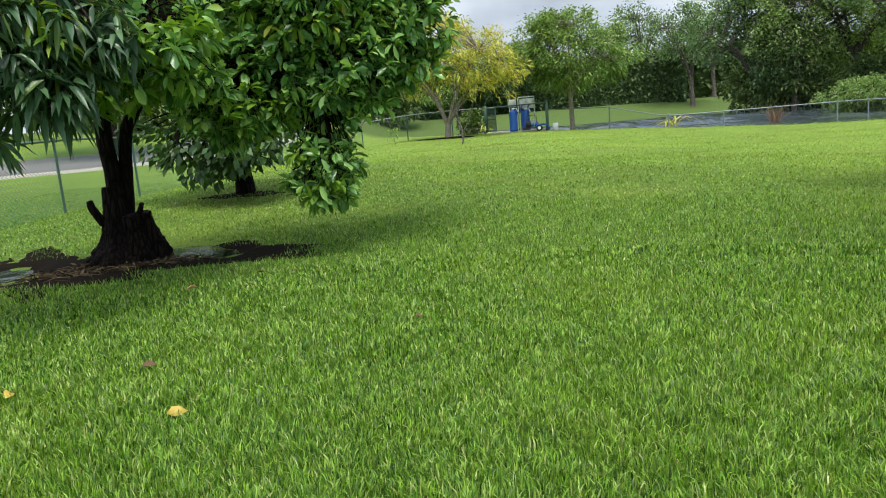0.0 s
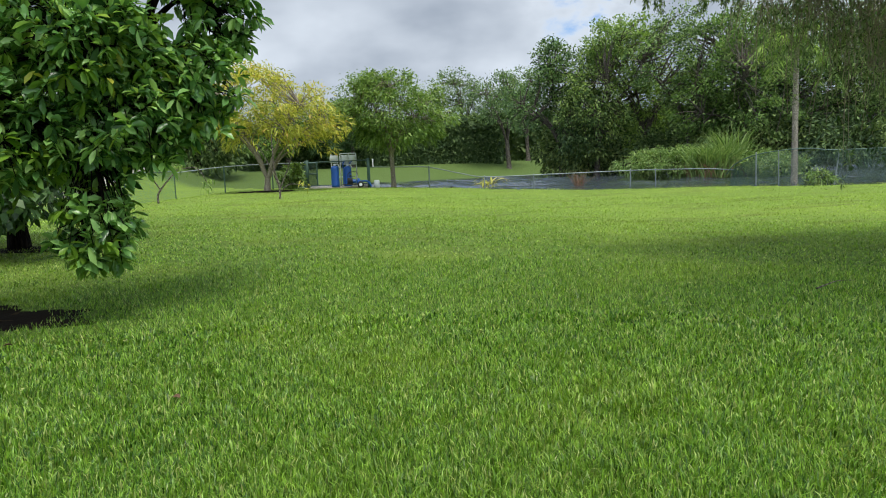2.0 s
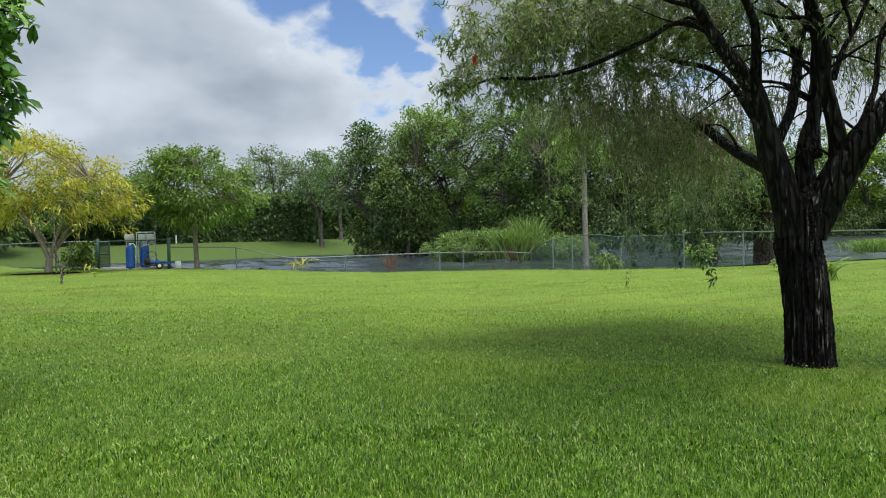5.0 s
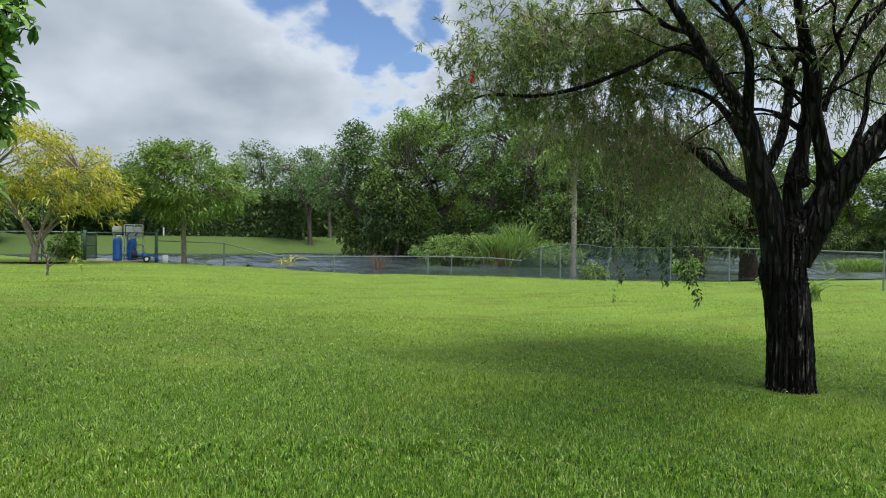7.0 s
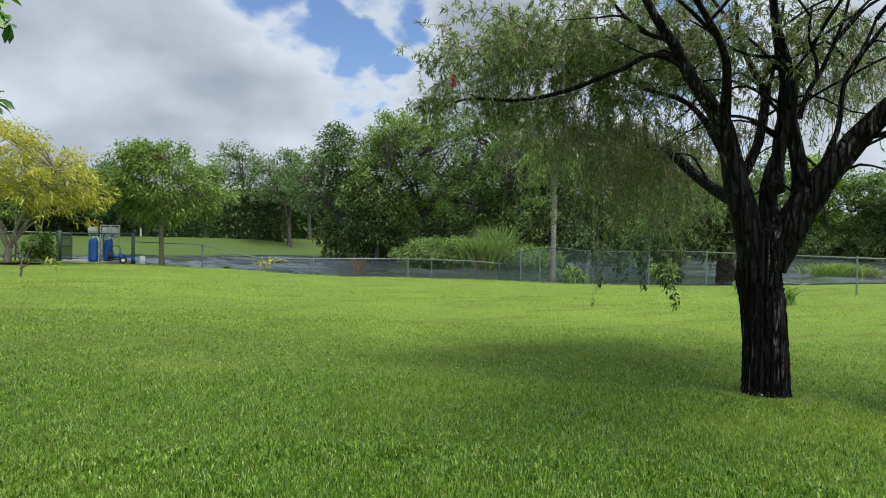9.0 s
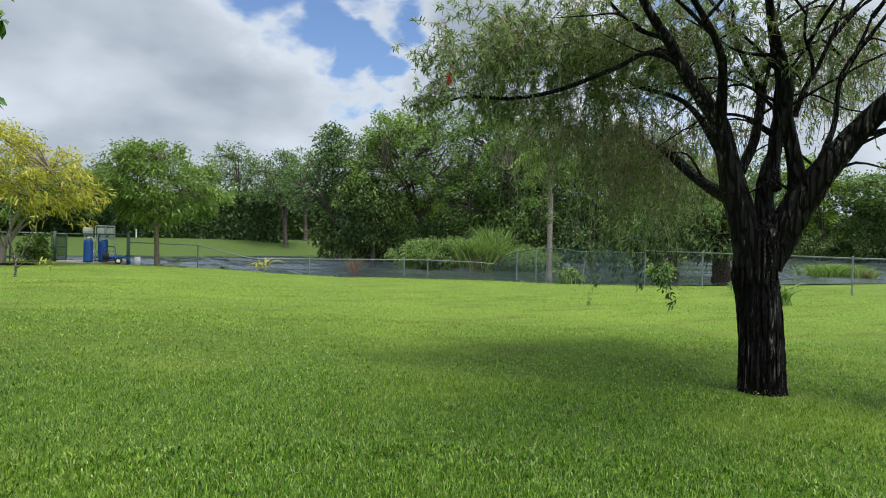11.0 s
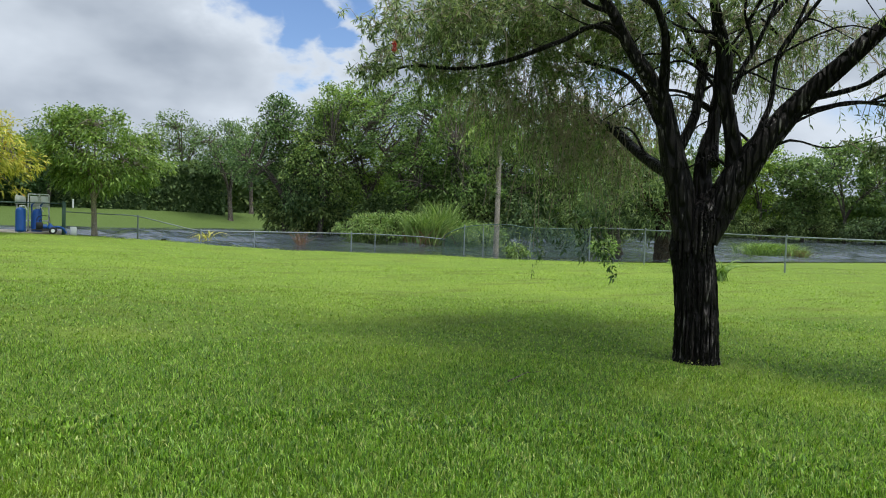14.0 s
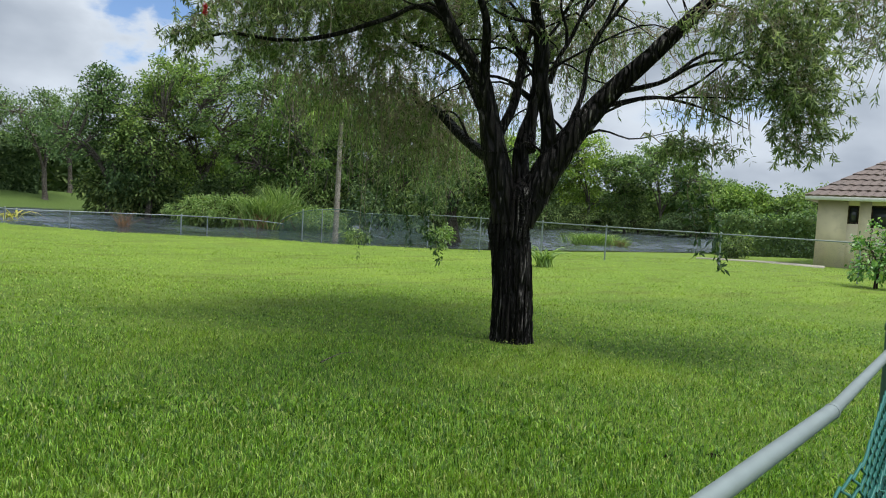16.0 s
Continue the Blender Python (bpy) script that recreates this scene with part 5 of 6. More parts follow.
    tagged(part("valve_box", b, WHITEMETAL), "small grey utility box beside the gate post", "box")


gate_rig()


# ---- hedges and houses ----
def hedge(path, z0, h, depth, leaf, mat, label, seed, per_m2=90):
    rng = np.random.default_rng(seed)
    p = along(path, 0.5)
    x0, y0 = p[0]
    t = thing("hedge", (x0, y0, 0), label, "hedge")
    tan = unit(np.gradient(p, axis=0))
    nor = np.stack([tan[:, 1], -tan[:, 0]], 1)
    core = Build()
    k = len(p)
    z0 = np.broadcast_to(z0, (k,)) if np.ndim(z0) == 0 else np.interp(np.linspace(0, 1, k), np.linspace(0, 1, len(z0)), z0)
    hh = h * (1 + 0.04 * np.sin(np.arange(k) * 0.7) + 0.03 * rng.standard_normal(k))
    d = depth / 2 - 0.12
    ring = []
    for s, q in ((1, 0), (1, 1), (-1, 1), (-1, 0)):
        ring.append(np.column_stack([p + nor * d * s - (x0, y0), z0 + q * (hh - 0.15)]))
    v = np.stack(ring, 1)
    i = np.arange(k - 1)[:, None] * 4
    f = np.concatenate([i + np.array(o) for o in ((0, 1, 5, 4), (1, 2, 6, 5), (2, 3, 7, 6))])
    core.add(v.reshape(-1, 3), f, [(0, 3, 2, 1), tuple((k - 1) * 4 + np.array((0, 1, 2, 3)))])
    part("body", core, LEAF_SHADE, t)
    L = 0.5 * k
    n = int(L * (h + depth) * per_m2)
    u = rng.random(n) * (k - 1.001)
    j = u.astype(int)
    base = p[j] + (p[j + 1] - p[j]) * (u - j)[:, None]
    top = rng.random(n) < depth / (h + depth)
    off = np.where(top, rng.uniform(-.5, .5, n) * depth, depth / 2 + rng.normal(0, .10, n) - 0.05)
    z = np.where(top, hh[j] + rng.normal(0, .10, n), rng.random(n) * hh[j])
    pos = np.column_stack([base + nor[j] * off[:, None] - (x0, y0), z0[j] + z])
    aim = np.where(top[:, None], np.array([0, 0, 1.0]), np.column_stack([nor[j], np.zeros(n)])) + rng.standard_normal((n, 3)) * 0.8
    b = Build()
    ln = leaf * (0.6 + 0.8 * rng.random(n))
    leaves(b, pos, aim, ln, ln * 0.55, rng, fine=False)
    part("leafage", b, mat, t, kind="stuff")
    return t


hp = [polar(a, 76) for a in (-34, -26, -18, -10, -4, 2, 8, 11.2)]
hedge(hp, [gz(*q) - .1 for q in hp], 4.6, 1.6, 0.38, LEAF_SHADE, "tall clipped dark green hedge beyond the lake lawn", 41, 60)
hp = [polar(a, d) for a, d in ((73, 47), (68, 48), (64.5, 49), (60.8, 50))]
hp = hp[::-1]
hedge(hp, [gz(*q) - .1 for q in hp], 2.6, 1.4, 0.22, LEAF_FAR, "clipped green hedge beside the cream house", 42, 110)

hp = [polar(a, d) for a, d in ((8, 88), (14, 88), (20, 88), (26, 88), (32, 88), (37, 92), (42, 116), (48, 126), (54, 128), (60, 126), (68, 122), (76, 118))]
hedge(hp, 0.0, 6.2, 3.0, 0.75, LEAF_SHADE, "dense dark woodland edge behind the bank trees", 43, 16)


def tile_roof(t, corners, apex, name="roof"):
    """Hip roof: eave corners in order and the two ridge ends; rows of tiles proud of the slope."""
    a, b2, c, d = [np.array(q, float) for q in corners]
    r1, r2 = [np.array(q, float) for q in apex]
    b = Build()
    b.add([a, b2, c, d, r1, r2], [(0, 1, 5, 4), (2, 3, 4, 5)], [(1, 2, 5), (3, 0, 4)], [(3, 2, 1, 0)])
    roof = part(name, b, ROOF, t)
    rows = Build()
    for (p0, p1, q0, q1) in ((a, b2, r1, r2), (b2, c, r2, r2), (d, a, r1, r1)):
        n = 13
        for k in range(n):
            s, e = k / n, (k + 1) / n
            l0, l1 = p0 + (q0 - p0) * s, p1 + (q1 - p1) * s
            u0, u1 = p0 + (q0 - p0) * e, p1 + (q1 - p1) * e
            nn = unit(np.cross(p1 - p0, (q0 - p0) if np.linalg.norm(q0 - p0) > .1 else (q1 - p0)))
            nn = nn if nn[2] > 0 else -nn
            m = max(2, int(np.linalg.norm(l1 - l0) / 0.33))
            for i in range(m):
                f0, f1 = i / m + 0.02 / m, (i + 1) / m - 0.02 / m
                lo0, lo1 = l0 + (l1 - l0) * f0, l0 + (l1 - l0) * f1
                up0, up1 = u0 + (u1 - u0) * f0, u0 + (u1 - u0) * f1
                mid_l, mid_u = (lo0 + lo1) / 2 + nn * .085, (up0 + up1) / 2 + nn * .045
                v = [lo0 + nn * .045, mid_l, lo1 + nn * .045, up1 + nn * .006, mid_u, up0 + nn * .006, lo0, lo1]
                rows.add(v, [(0, 1, 4, 5), (1, 2, 3, 4)], [(6, 0, 1), (7, 1, 2), (6, 1, 7)])
    part("tile_course", rows, ROOF, roof, kind="stuff")
    return roof


def house(name, at, turn, w, dp, eave, ridge, wall_mat, label, windows, over=0.45):
    t = thing(name, at, label, "house")
    t.rotation_euler = (0, 0, radians(turn))
    b = Build()
    # front wall pieces round the openings, then the other three walls
    cuts = sorted(windows)
    x = 0.0
    th = 0.2
    for wx, wz, ww, wh in cuts:
        box(b, (x, 0, -.3), (wx, th, eave))
        box(b, (wx, 0, -.3), (wx + ww, th, wz))
        box(b, (wx, 0, wz + wh), (wx + ww, th, eave))
        x = wx + ww
    box(b, (x, 0, -.3), (w, th, eave))
    box(b, (0, th, -.3), (th, dp, eave))
    box(b, (w - th, th, -.3), (w, dp, eave))
    box(b, (th, dp - th, -.3), (w - th, dp, eave))
    part("wall", b, wall_mat, t)
    for wx, wz, ww, wh in cuts:
        f = Build()
        e = 0.06
        box(f, (wx, .05, wz), (wx + e, .12, wz + wh))
        box(f, (wx + ww - e, .05, wz), (wx + ww, .12, wz + wh))
        box(f, (wx + e, .05, wz), (wx + ww - e, .12, wz + e))
        box(f, (wx + e, .05, wz + wh - e), (wx + ww - e, .12, wz + wh))
        win = part("window", f, BARK_BROWN, t, "brown framed window")
        g = Build()
        box(g, (wx + e, .08, wz + e), (wx + ww - e, .095, wz + wh - e))
        part("pane", g, GLASS, win)
    o = over
    tile_roof(t, [(-o, -o, eave), (w + o, -o, eave), (w + o, dp + o, eave), (-o, dp + o, eave)], [(dp / 2, dp / 2, ridge), (max(dp / 2 + .5, w - dp / 2), dp / 2, ridge)])
    b = Build()
    box(b, (-o, -o, eave - .16), (w + o, -o + .03, eave - .005))
    box(b, (-o, -o + .03, eave - .16), (-o + .03, dp + o, eave - .005))
    part("fascia", b, WHITE, t)
    return t


house("cream_house", (32.35, 13.35, gz(32, 13.4) + .1), -75, 14.0, 9.0, 2.80, 6.0, STUCCO, "single-storey cream stucco house with dark tiled hip roof",
      [(1.12, 1.72, 0.40, 0.75), (1.95, 1.6, 1.3, 0.9), (8.0, 1.2, 1.5, 1.1)])
b = Build()
v = [polar(a, d) for a, d in ((59.5, 36.5), (62, 35.5), (65, 34.6), (68, 33.8), (68, 32.6), (65, 33.4), (62, 34.4), (59.5, 35.6))]
b.add([(x, y, gz(x, y) + z) for z in (-.1, .05) for x, y in v], [tuple(range(8, 16)), tuple(range(7, -1, -1))], [(i, (i + 1) % 8, (i + 1) % 8 + 8, i + 8) for i in range(8)])
tagged(part("walkway", b, CONCRETE, kind="structure"), "pale concrete walkway beside the house", "path")
hx, hy = polar(10.0, 104)
PINK = plain_mat("faded_pink_stucco", (0.55, 0.40, 0.32), 0.9, 0.0, 0.08, 20.0, 0.2)
house("pink_house", (hx - 5, hy, 1.3), -6, 15.0, 9.0, 4.4, 7.0, PINK, "faded pink house behind the far trees", [(2.0, 1.2, 1.2, 1.3), (6.0, 1.2, 1.4, 1.3), (10.5, 1.2, 1.4, 1.3)])


# ---- street beyond the side fence ----
def strip(name, left, right, lift, mat, label, category):
    """A ribbon laid on the ground between two plan lines, with a low edge."""
    l, r = along(left, 0.8), along(right, 0.8)
    n = min(len(l), len(r))
    l = l[np.linspace(0, len(l) - 1, n).astype(int)]
    r = r[np.linspace(0, len(r) - 1, n).astype(int)]
    zl, zr = ground_z(l[:, 0], l[:, 1]) + lift, ground_z(r[:, 0], r[:, 1]) + lift
    v = np.stack([np.column_stack([l, zl - .15]), np.column_stack([l, zl]), np.column_stack([r, zr]), np.column_stack([r, zr - .15])], 1)
    i = np.arange(n - 1)[:, None] * 4
    f = np.concatenate([i + np.array(o) for o in ((0, 1, 5, 4), (1, 2, 6, 5), (2, 3, 7, 6))])
    return tagged(part(name, Build().add(v.reshape(-1, 3), f), mat, kind="structure"), label, category)


near_edge = [(-46, 2), (-30, 17.5), (-21, 26.2), (-16.4, 31), (-14.2, 38), (-16, 60), (-24, 90)]
shift = lambda e, d: [(x - d * 0.72, y + d * 0.69) for x, y in e]
strip("pavement", near_edge, shift(near_edge, 1.3), 0.06, CONCRETE, "pale concrete pavement along the street", "pavement")
strip("road", shift(near_edge, 1.7), shift(near_edge, 7.5), 0.03, ASPHALT, "grey asphalt street beyond the fence", "road")
soil = shift(near_edge, 9.2)[1:3]
strip("soil_bank", soil, shift(soil, 2.0), 0.12, SOIL, "strip of bare orange soil beyond the street", "soil")
s = thing("street_sign", (-15.6, 37.2, gz(-15.6, 37.2)), "small white sign on a thin post beyond the street", "sign")
b = Build()
tube(b, [(0, 0, -.2), (0, 0, 1.5)], [.03], 8)
part("post", b, GREENVINYL, s)
b = Build()
box(b, (-.2, -.03, 1.35), (.2, -.005, 1.95), .01)
part("panel", b, WHITE, s)
crown_tree("street_tree", (-21.3, 34.2), (0.42, 2.2), [(0, 0, 4.5, 3.0, 3.0, 1.6), (1.5, 0, 3.6, 2.0, 2.0, 1.0), (-1, 1, 5.4, 2.2, 2.2, 1.0)], (0.3, 0.14), LEAF_SHADE, BARK_BROWN,
           "dark street tree with flared trunk across the road", seed=51, clusters=90, per=60, rc=0.9)
for k, (x, y, h) in enumerate(((-27, 47, 6), (-20, 55, 6.5), (-34, 40, 7), (-14, 66, 6), (-40, 30, 7), (-47, 20, 7), (-26, 62, 7), (-31, 52, 6), (-37, 34, 6), (-24, 51.5, 5))):
    crown_tree("street_tree", (x, y), (0.25, 1.6), [(0, 0, h * .5, 3.6, 3.0, h * .32), (0, -1.0, h * .2, 4.2, 2.0, h * .2), (1.8, 0, h * .4, 2.6, 2.2, h * .28), (-1.8, 0, h * .62, 2.4, 2.2, h * .28)], (0.42, 0.2), LEAF_SHADE, BARK_BROWN,
               "dense dark tree across the street", seed=52 + k, clusters=80, per=60, rc=1.1, group="street trees", shell=0.3)


# ---- plants by the water ----
def blades(b, rng, at, n, spread, length, width, lean=0.5, stiff=0.7, z=0.0):
    """Arching strap leaves from one foot: four quads each."""
    foot = np.array(at) + np.column_stack([rng.normal(0, spread, (n, 2)), np.full(n, z)])
    d = unit(np.column_stack([rng.normal(0, lean, (n, 2)), np.ones(n)]))
    ln = length * rng.uniform(0.55, 1.1, n)
    w = width * rng.uniform(0.7, 1.2, n)
    side = unit(np.cross(d, rng.standard_normal((n, 3))))
    fall = unit(d * (1, 1, 0))
    st = []
    for k in range(5):
        u = k / 4
        c = foot + d * (ln * u)[:, None] + (fall * (ln * (1 - stiff) * u ** 2)[:, None]) - np.array([0, 0, 1]) * (ln * (1 - stiff) * 1.3 * u ** 2.6)[:, None]
        ww = (w * (0.5 if k == 0 else (1 - u) ** 0.6) * 0.5)[:, None]
        st += [c - side * ww, c + side * ww]
    v = np.stack(st, 1)
    o = np.arange(n)[:, None] * 10
    f = np.concatenate([o + np.array((2 * k, 2 * k + 1, 2 * k + 3, 2 * k + 2)) for k in range(4)])
    b.add(v.reshape(-1, 3), f)


def tuft(name, at, parts, label, category, seed):
    rng = np.random.default_rng(seed)
    t = thing(name, at, label, category)
    for pname, mat, n, spread, length, width, lean, stiff in parts:
        b = Build()
        blades(b, rng, (0, 0, 0), n, spread, length, width, lean, stiff)
        part(pname, b, mat, t, kind="stuff")
    return t


rx, ry = polar(26.3, 44)
tuft("reed_clump", (rx, ry, WATER_Z), [("leafage", LEAF_REED, 800, 0.5, 3.0, 0.08, 0.17, 0.72), ("dry_stem", LEAF_DRY, 260, 0.7, 1.6, 0.05, 0.25, 0.8)], "tall pale green reed clump in the flood water", "reeds", 61)
rx, ry = polar(27.6, 45)
tuft("reed_clump", (rx, ry, WATER_Z), [("leafage", LEAF_REED, 420, 0.35, 3.7, 0.08, 0.14, 0.8)], "tall pale green reed clump in the flood water", "reeds", 62)
for k, (a, d, w, h) in enumerate(((21.5, 45, 1.7, 2.0), (23.6, 44.5, 1.6, 2.3), (29.6, 44, 1.3, 1.7), (31.0, 43, 1.2, 1.5))):
    x, y = polar(a, d)
    crown_tree("willow_shrub", (x, y, WATER_Z - .2), (0.06, 0.4), [(0, 0, h * .5, w, w * .7, h * .42), (w * .4, 0, h * .6, w * .6, w * .5, h * .35)], (0.24, 0.06), LEAF_REED, BARK_BROWN,
               "light green willowy shrub in the flood water", "shrub", seed=65 + k, clusters=60, per=70, rc=0.45, shell=0.3, droop=0.3, group="willow shrubs")
rx, ry = polar(16.6, 37.2)
tuft("dry_shrub", (rx, ry, WATER_Z), [("dry_stem", LEAF_DRY, 80, 0.12, 1.05, 0.022, 0.42, 0.92)], "rust-brown dead weed standing in the water", "weed", 71)
rx, ry = polar(9.6, 42)
tuft("bent_weed", (rx, ry, WATER_Z), [("leafage", LEAF_YELLOW, 16, 0.25, 1.5, 0.10, 0.5, 0.35)], "yellow-green weed with arching leaves in the water", "weed", 72)
ix, iy = polar(52.0, 50)
tuft("island_grass", (ix, iy, WATER_Z), [("leafage", LEAF_FAR_LIGHT, 1500, 0.75, 1.3, 0.06, 0.3, 0.7)], "round clump of green marsh grass in the lake", "grass clump", 73)
ix, iy = polar(53.6, 49.5)
tuft("island_grass", (ix, iy, WATER_Z), [("leafage", LEAF_DRY, 300, 0.3, 0.8, 0.05, 0.4, 0.7), ("green_leafage", LEAF_REED, 200, 0.4, 0.9, 0.05, 0.4, 0.7)], "rust and green weed clump in the lake", "grass clump", 74)
ix, iy = polar(48.6, 20.5)
tuft("side_weed", (ix, iy, gz(ix, iy)), [("leafage", LEAF_REED, 60, 0.12, 1.25, 0.06, 0.25, 0.5)], "yellow-green arching weed by the side fence", "weed", 75)


def palm(at, h, label, seed, lean=0.0, fronds=22, mat=None):
    rng = np.random.default_rng(seed)
    t = thing("palm_tree", at, label, "palm")
    b = Build()
    p = spline([(0, 0, -.4), (lean * .2, 0, h * .4), (lean, 0, h)], 26)
    r = np.interp(np.linspace(0, 1, 26), [0, .1, 1], [.2, .14, .11]) * (1 + 0.05 * (np.arange(26) % 2))
    tube(b, p, r, 12, 0.02, rng)
    part("trunk", b, PALM_BARK, t, "pale grey ringed trunk", smooth=True)
    for k in range(fronds):
        a, e = rng.random() * 6.28, rng.uniform(-0.5, 1.1)
        d = np.array([math.cos(a) * math.cos(e), math.sin(a) * math.cos(e), math.sin(e)])
        L = rng.uniform(1.5, 2.3)
        q = spline([p[-1], p[-1] + d * L * .5 + (0, 0, .15), p[-1] + d * L - (0, 0, .55 * L * math.cos(e))], 16)
        fb = Build()
        tube(fb, q, [.02, .006], 4, cap=False)
        n = 44
        u = np.linspace(0.12, 0.99, n) * 14.99
        i = u.astype(int)
        c = q[i] + (q[i + 1] - q[i]) * (u - i)[:, None]
        tn = unit(q[i + 1] - q[i])
        sd = unit(np.cross(tn, (0, 0, 1.0)))
        for s in (-1, 1):
            ln = 0.55 * np.sin(np.linspace(0.25, 3.0, n)) + 0.12
            leaves(fb, c, sd * s + tn * 0.5 + rng.normal(0, .12, (n, 3)), ln, 0.035, rng, droop=0.5, fine=False)
        part("frond", fb, mat or LEAF_FAR_LIGHT, t)
    return t


px, py = polar(31.9, 37)
palm((px, py, WATER_Z), 6.0, "slim palm with pale trunk standing in flood water", 81)
px, py = polar(41.2, 40)
crown_tree("leaning_trunk_tree", (px, py, WATER_Z - .2), (0.34, 1.9), [(0, 0, 3.0, 2.0, 1.8, 1.2), (0.5, 0, 4.4, 2.4, 2.0, 1.2)], (0.24, 0.1), LEAF_FAR, BARK_GREY, "grey-trunked tree standing in flood water", seed=83, clusters=70, per=70, rc=0.7)
px, py = polar(44.6, 38)
crown_tree("leaning_trunk_tree", (px, py, WATER_Z - .2), (0.45, 1.6), [(0, 0, 2.6, 2.2, 1.8, 1.0), (-0.5, 0, 4.0, 2.4, 2.0, 1.2)], (0.24, 0.1), LEAF_SHADE, BARK_BROWN, "dark thick-trunked tree in the flood water", seed=84, clusters=70, per=70, rc=0.7)
for k, (a, d, w, h) in enumerate(((40.3, 27.5, .45, .9), (46.3, 24.5, .3, .5), (33.5, 33, .6, .7))):
    x, y = polar(a, d)
    crown_tree("fence_weed", (x, y, gz(x, y)), (0.02, 0.2), [(0, 0, h * .55, w, w, h * .45)], (0.14, 0.06), LEAF_REED, BARK_BROWN, "bright green weed growing against the fence", "weed", seed=86 + k, clusters=18, per=34, rc=0.2, shell=0.2, twig_r=0.004)
x, y = -2.75, 31.6
crown_tree("gate_bush", (x, y), (0.03, 0.25), [(0, 0, .5, .55, .5, .42), (.2, 0, .8, .3, .3, .25)], (0.13, 0.07), LEAF_GREEN, BARK_BROWN, "bushy light green shrub beside the gate post", "shrub", seed=91, clusters=34, per=46, rc=0.2, shell=0.2, twig_r=0.006)
x, y = polar(71.2, 22.6)
crown_tree("house_shrub", (x, y), (0.05, 0.5), [(0, 0, .75, .8, .7, .55), (.3, .2, 1.35, .55, .5, .4)], (0.12, 0.07), LEAF_BROAD, BARK_BROWN, "loose green shrub by the side fence", "shrub", seed=92, clusters=44, per=30, rc=0.25, shell=0.2, twig_r=0.006)
x, y = polar(62.2, 38)
crown_tree("hedge_shrub", (x, y), (0.05, 0.3), [(0, 0, .6, .9, .7, .5)], (0.14, 0.08), LEAF_SHADE, BARK_BROWN, "rounded dark green shrub near the hedge", "shrub", seed=93, clusters=40, per=50, rc=0.3, shell=0.2, twig_r=0.006)


def sapling(at, stems, tips, label, seed, mat):
    rng = np.random.default_rng(seed)
    t = thing("sapling", at, label, "sapling")
    b, l = Build(), Build()
    for path, r in stems:
        q = spline(path, 12)
        tube(b, q, [r, r * .75, r * .4], 7, .04, rng)
        n = tips
        leaves(l, np.repeat(q[-1:], n, 0) + rng.normal(0, .10, (n, 3)), rng.standard_normal((n, 3)) + (0, 0, -.5), rng.uniform(.1, .2, n), .05, rng, droop=.5)
    part("trunk", b, BARK_GREY, t, smooth=True)
    part("crown", l, mat, t)


zs = gz(-2.1, 21.4)
sapling((-2.1, 21.4, zs), [([(0, 0, -.1), (.0, 0, .4), (-.12, 0, .9), (-.15, .1, 1.9)], .035), ([(0, 0, .3), (.2, 0, .7), (.5, -.1, 1.45)], .022), ([(0, 0, .35), (-.25, 0, 1.0), (-.55, 0, 1.6)], .02),
                           ([(0, 0, .2), (.3, -.1, .42), (.75, 0, .38)], .018)], 8, "thin pale sapling with bare forked stems on the lawn", 95, LEAF_YELLOW)
zs = gz(-6.4, 24.6)
sapling((-6.4, 24.6, zs), [([(0, 0, -.1), (0, 0, .3), (.35, 0, .75), (.8, 0, 1.2)], .04), ([(.1, 0, .4), (-.2, 0, 1.0), (-.1, 0, 1.5)], .025), ([(.8, 0, 1.1), (1.3, 0, 1.1), (1.6, 0, .6)], .02)], 34, "leaning sapling with drooping yellow-green leaves", 96, LEAF_GREEN)


# ---- puddle, mud, litter ----
def blot(name, at, rx, ry, turn, lift, mat, label, category, seed, flat=None, kind="structure"):
    """A patch with a ragged edge laid on the ground, or flat at a level."""
    rng = np.random.default_rng(seed)
    n, m = 64, 12
    a = np.linspace(0, 2 * np.pi, n, endpoint=False)
    edge = 1 + 0.16 * np.sin(3 * a + rng.random() * 6) + 0.10 * np.sin(7 * a + rng.random() * 6) + 0.05 * rng.standard_normal(n)
    u = (np.arange(m) + 1) / m
    x = np.concatenate([[0], (u[:, None] * rx * edge * np.cos(a)).ravel()])
    y = np.concatenate([[0], (u[:, None] * ry * edge * np.sin(a)).ravel()])
    c, s = math.cos(radians(turn)), math.sin(radians(turn))
    X, Y = at[0] + c * x - s * y, at[1] + s * x + c * y
    Z = np.full_like(X, flat) if flat is not None else ground_z(X, Y) + lift * np.concatenate([[1], np.repeat(np.sqrt(np.maximum(0.02, 1 - u ** 2)), n)])
    f = [[(0, 1 + i, 1 + (i + 1) % n) for i in range(n)]]
    i = np.arange(n)
    q = np.concatenate([np.stack([1 + k * n + i, 1 + (k + 1) * n + i, 1 + (k + 1) * n + (i + 1) % n, 1 + k * n + (i + 1) % n], 1) for k in range(m - 1)])
    ob = part(name, Build().add(np.stack([X, Y, Z], 1), np.array(f[0]), q), mat, smooth=True, kind=kind)
    return tagged(ob, label, category)


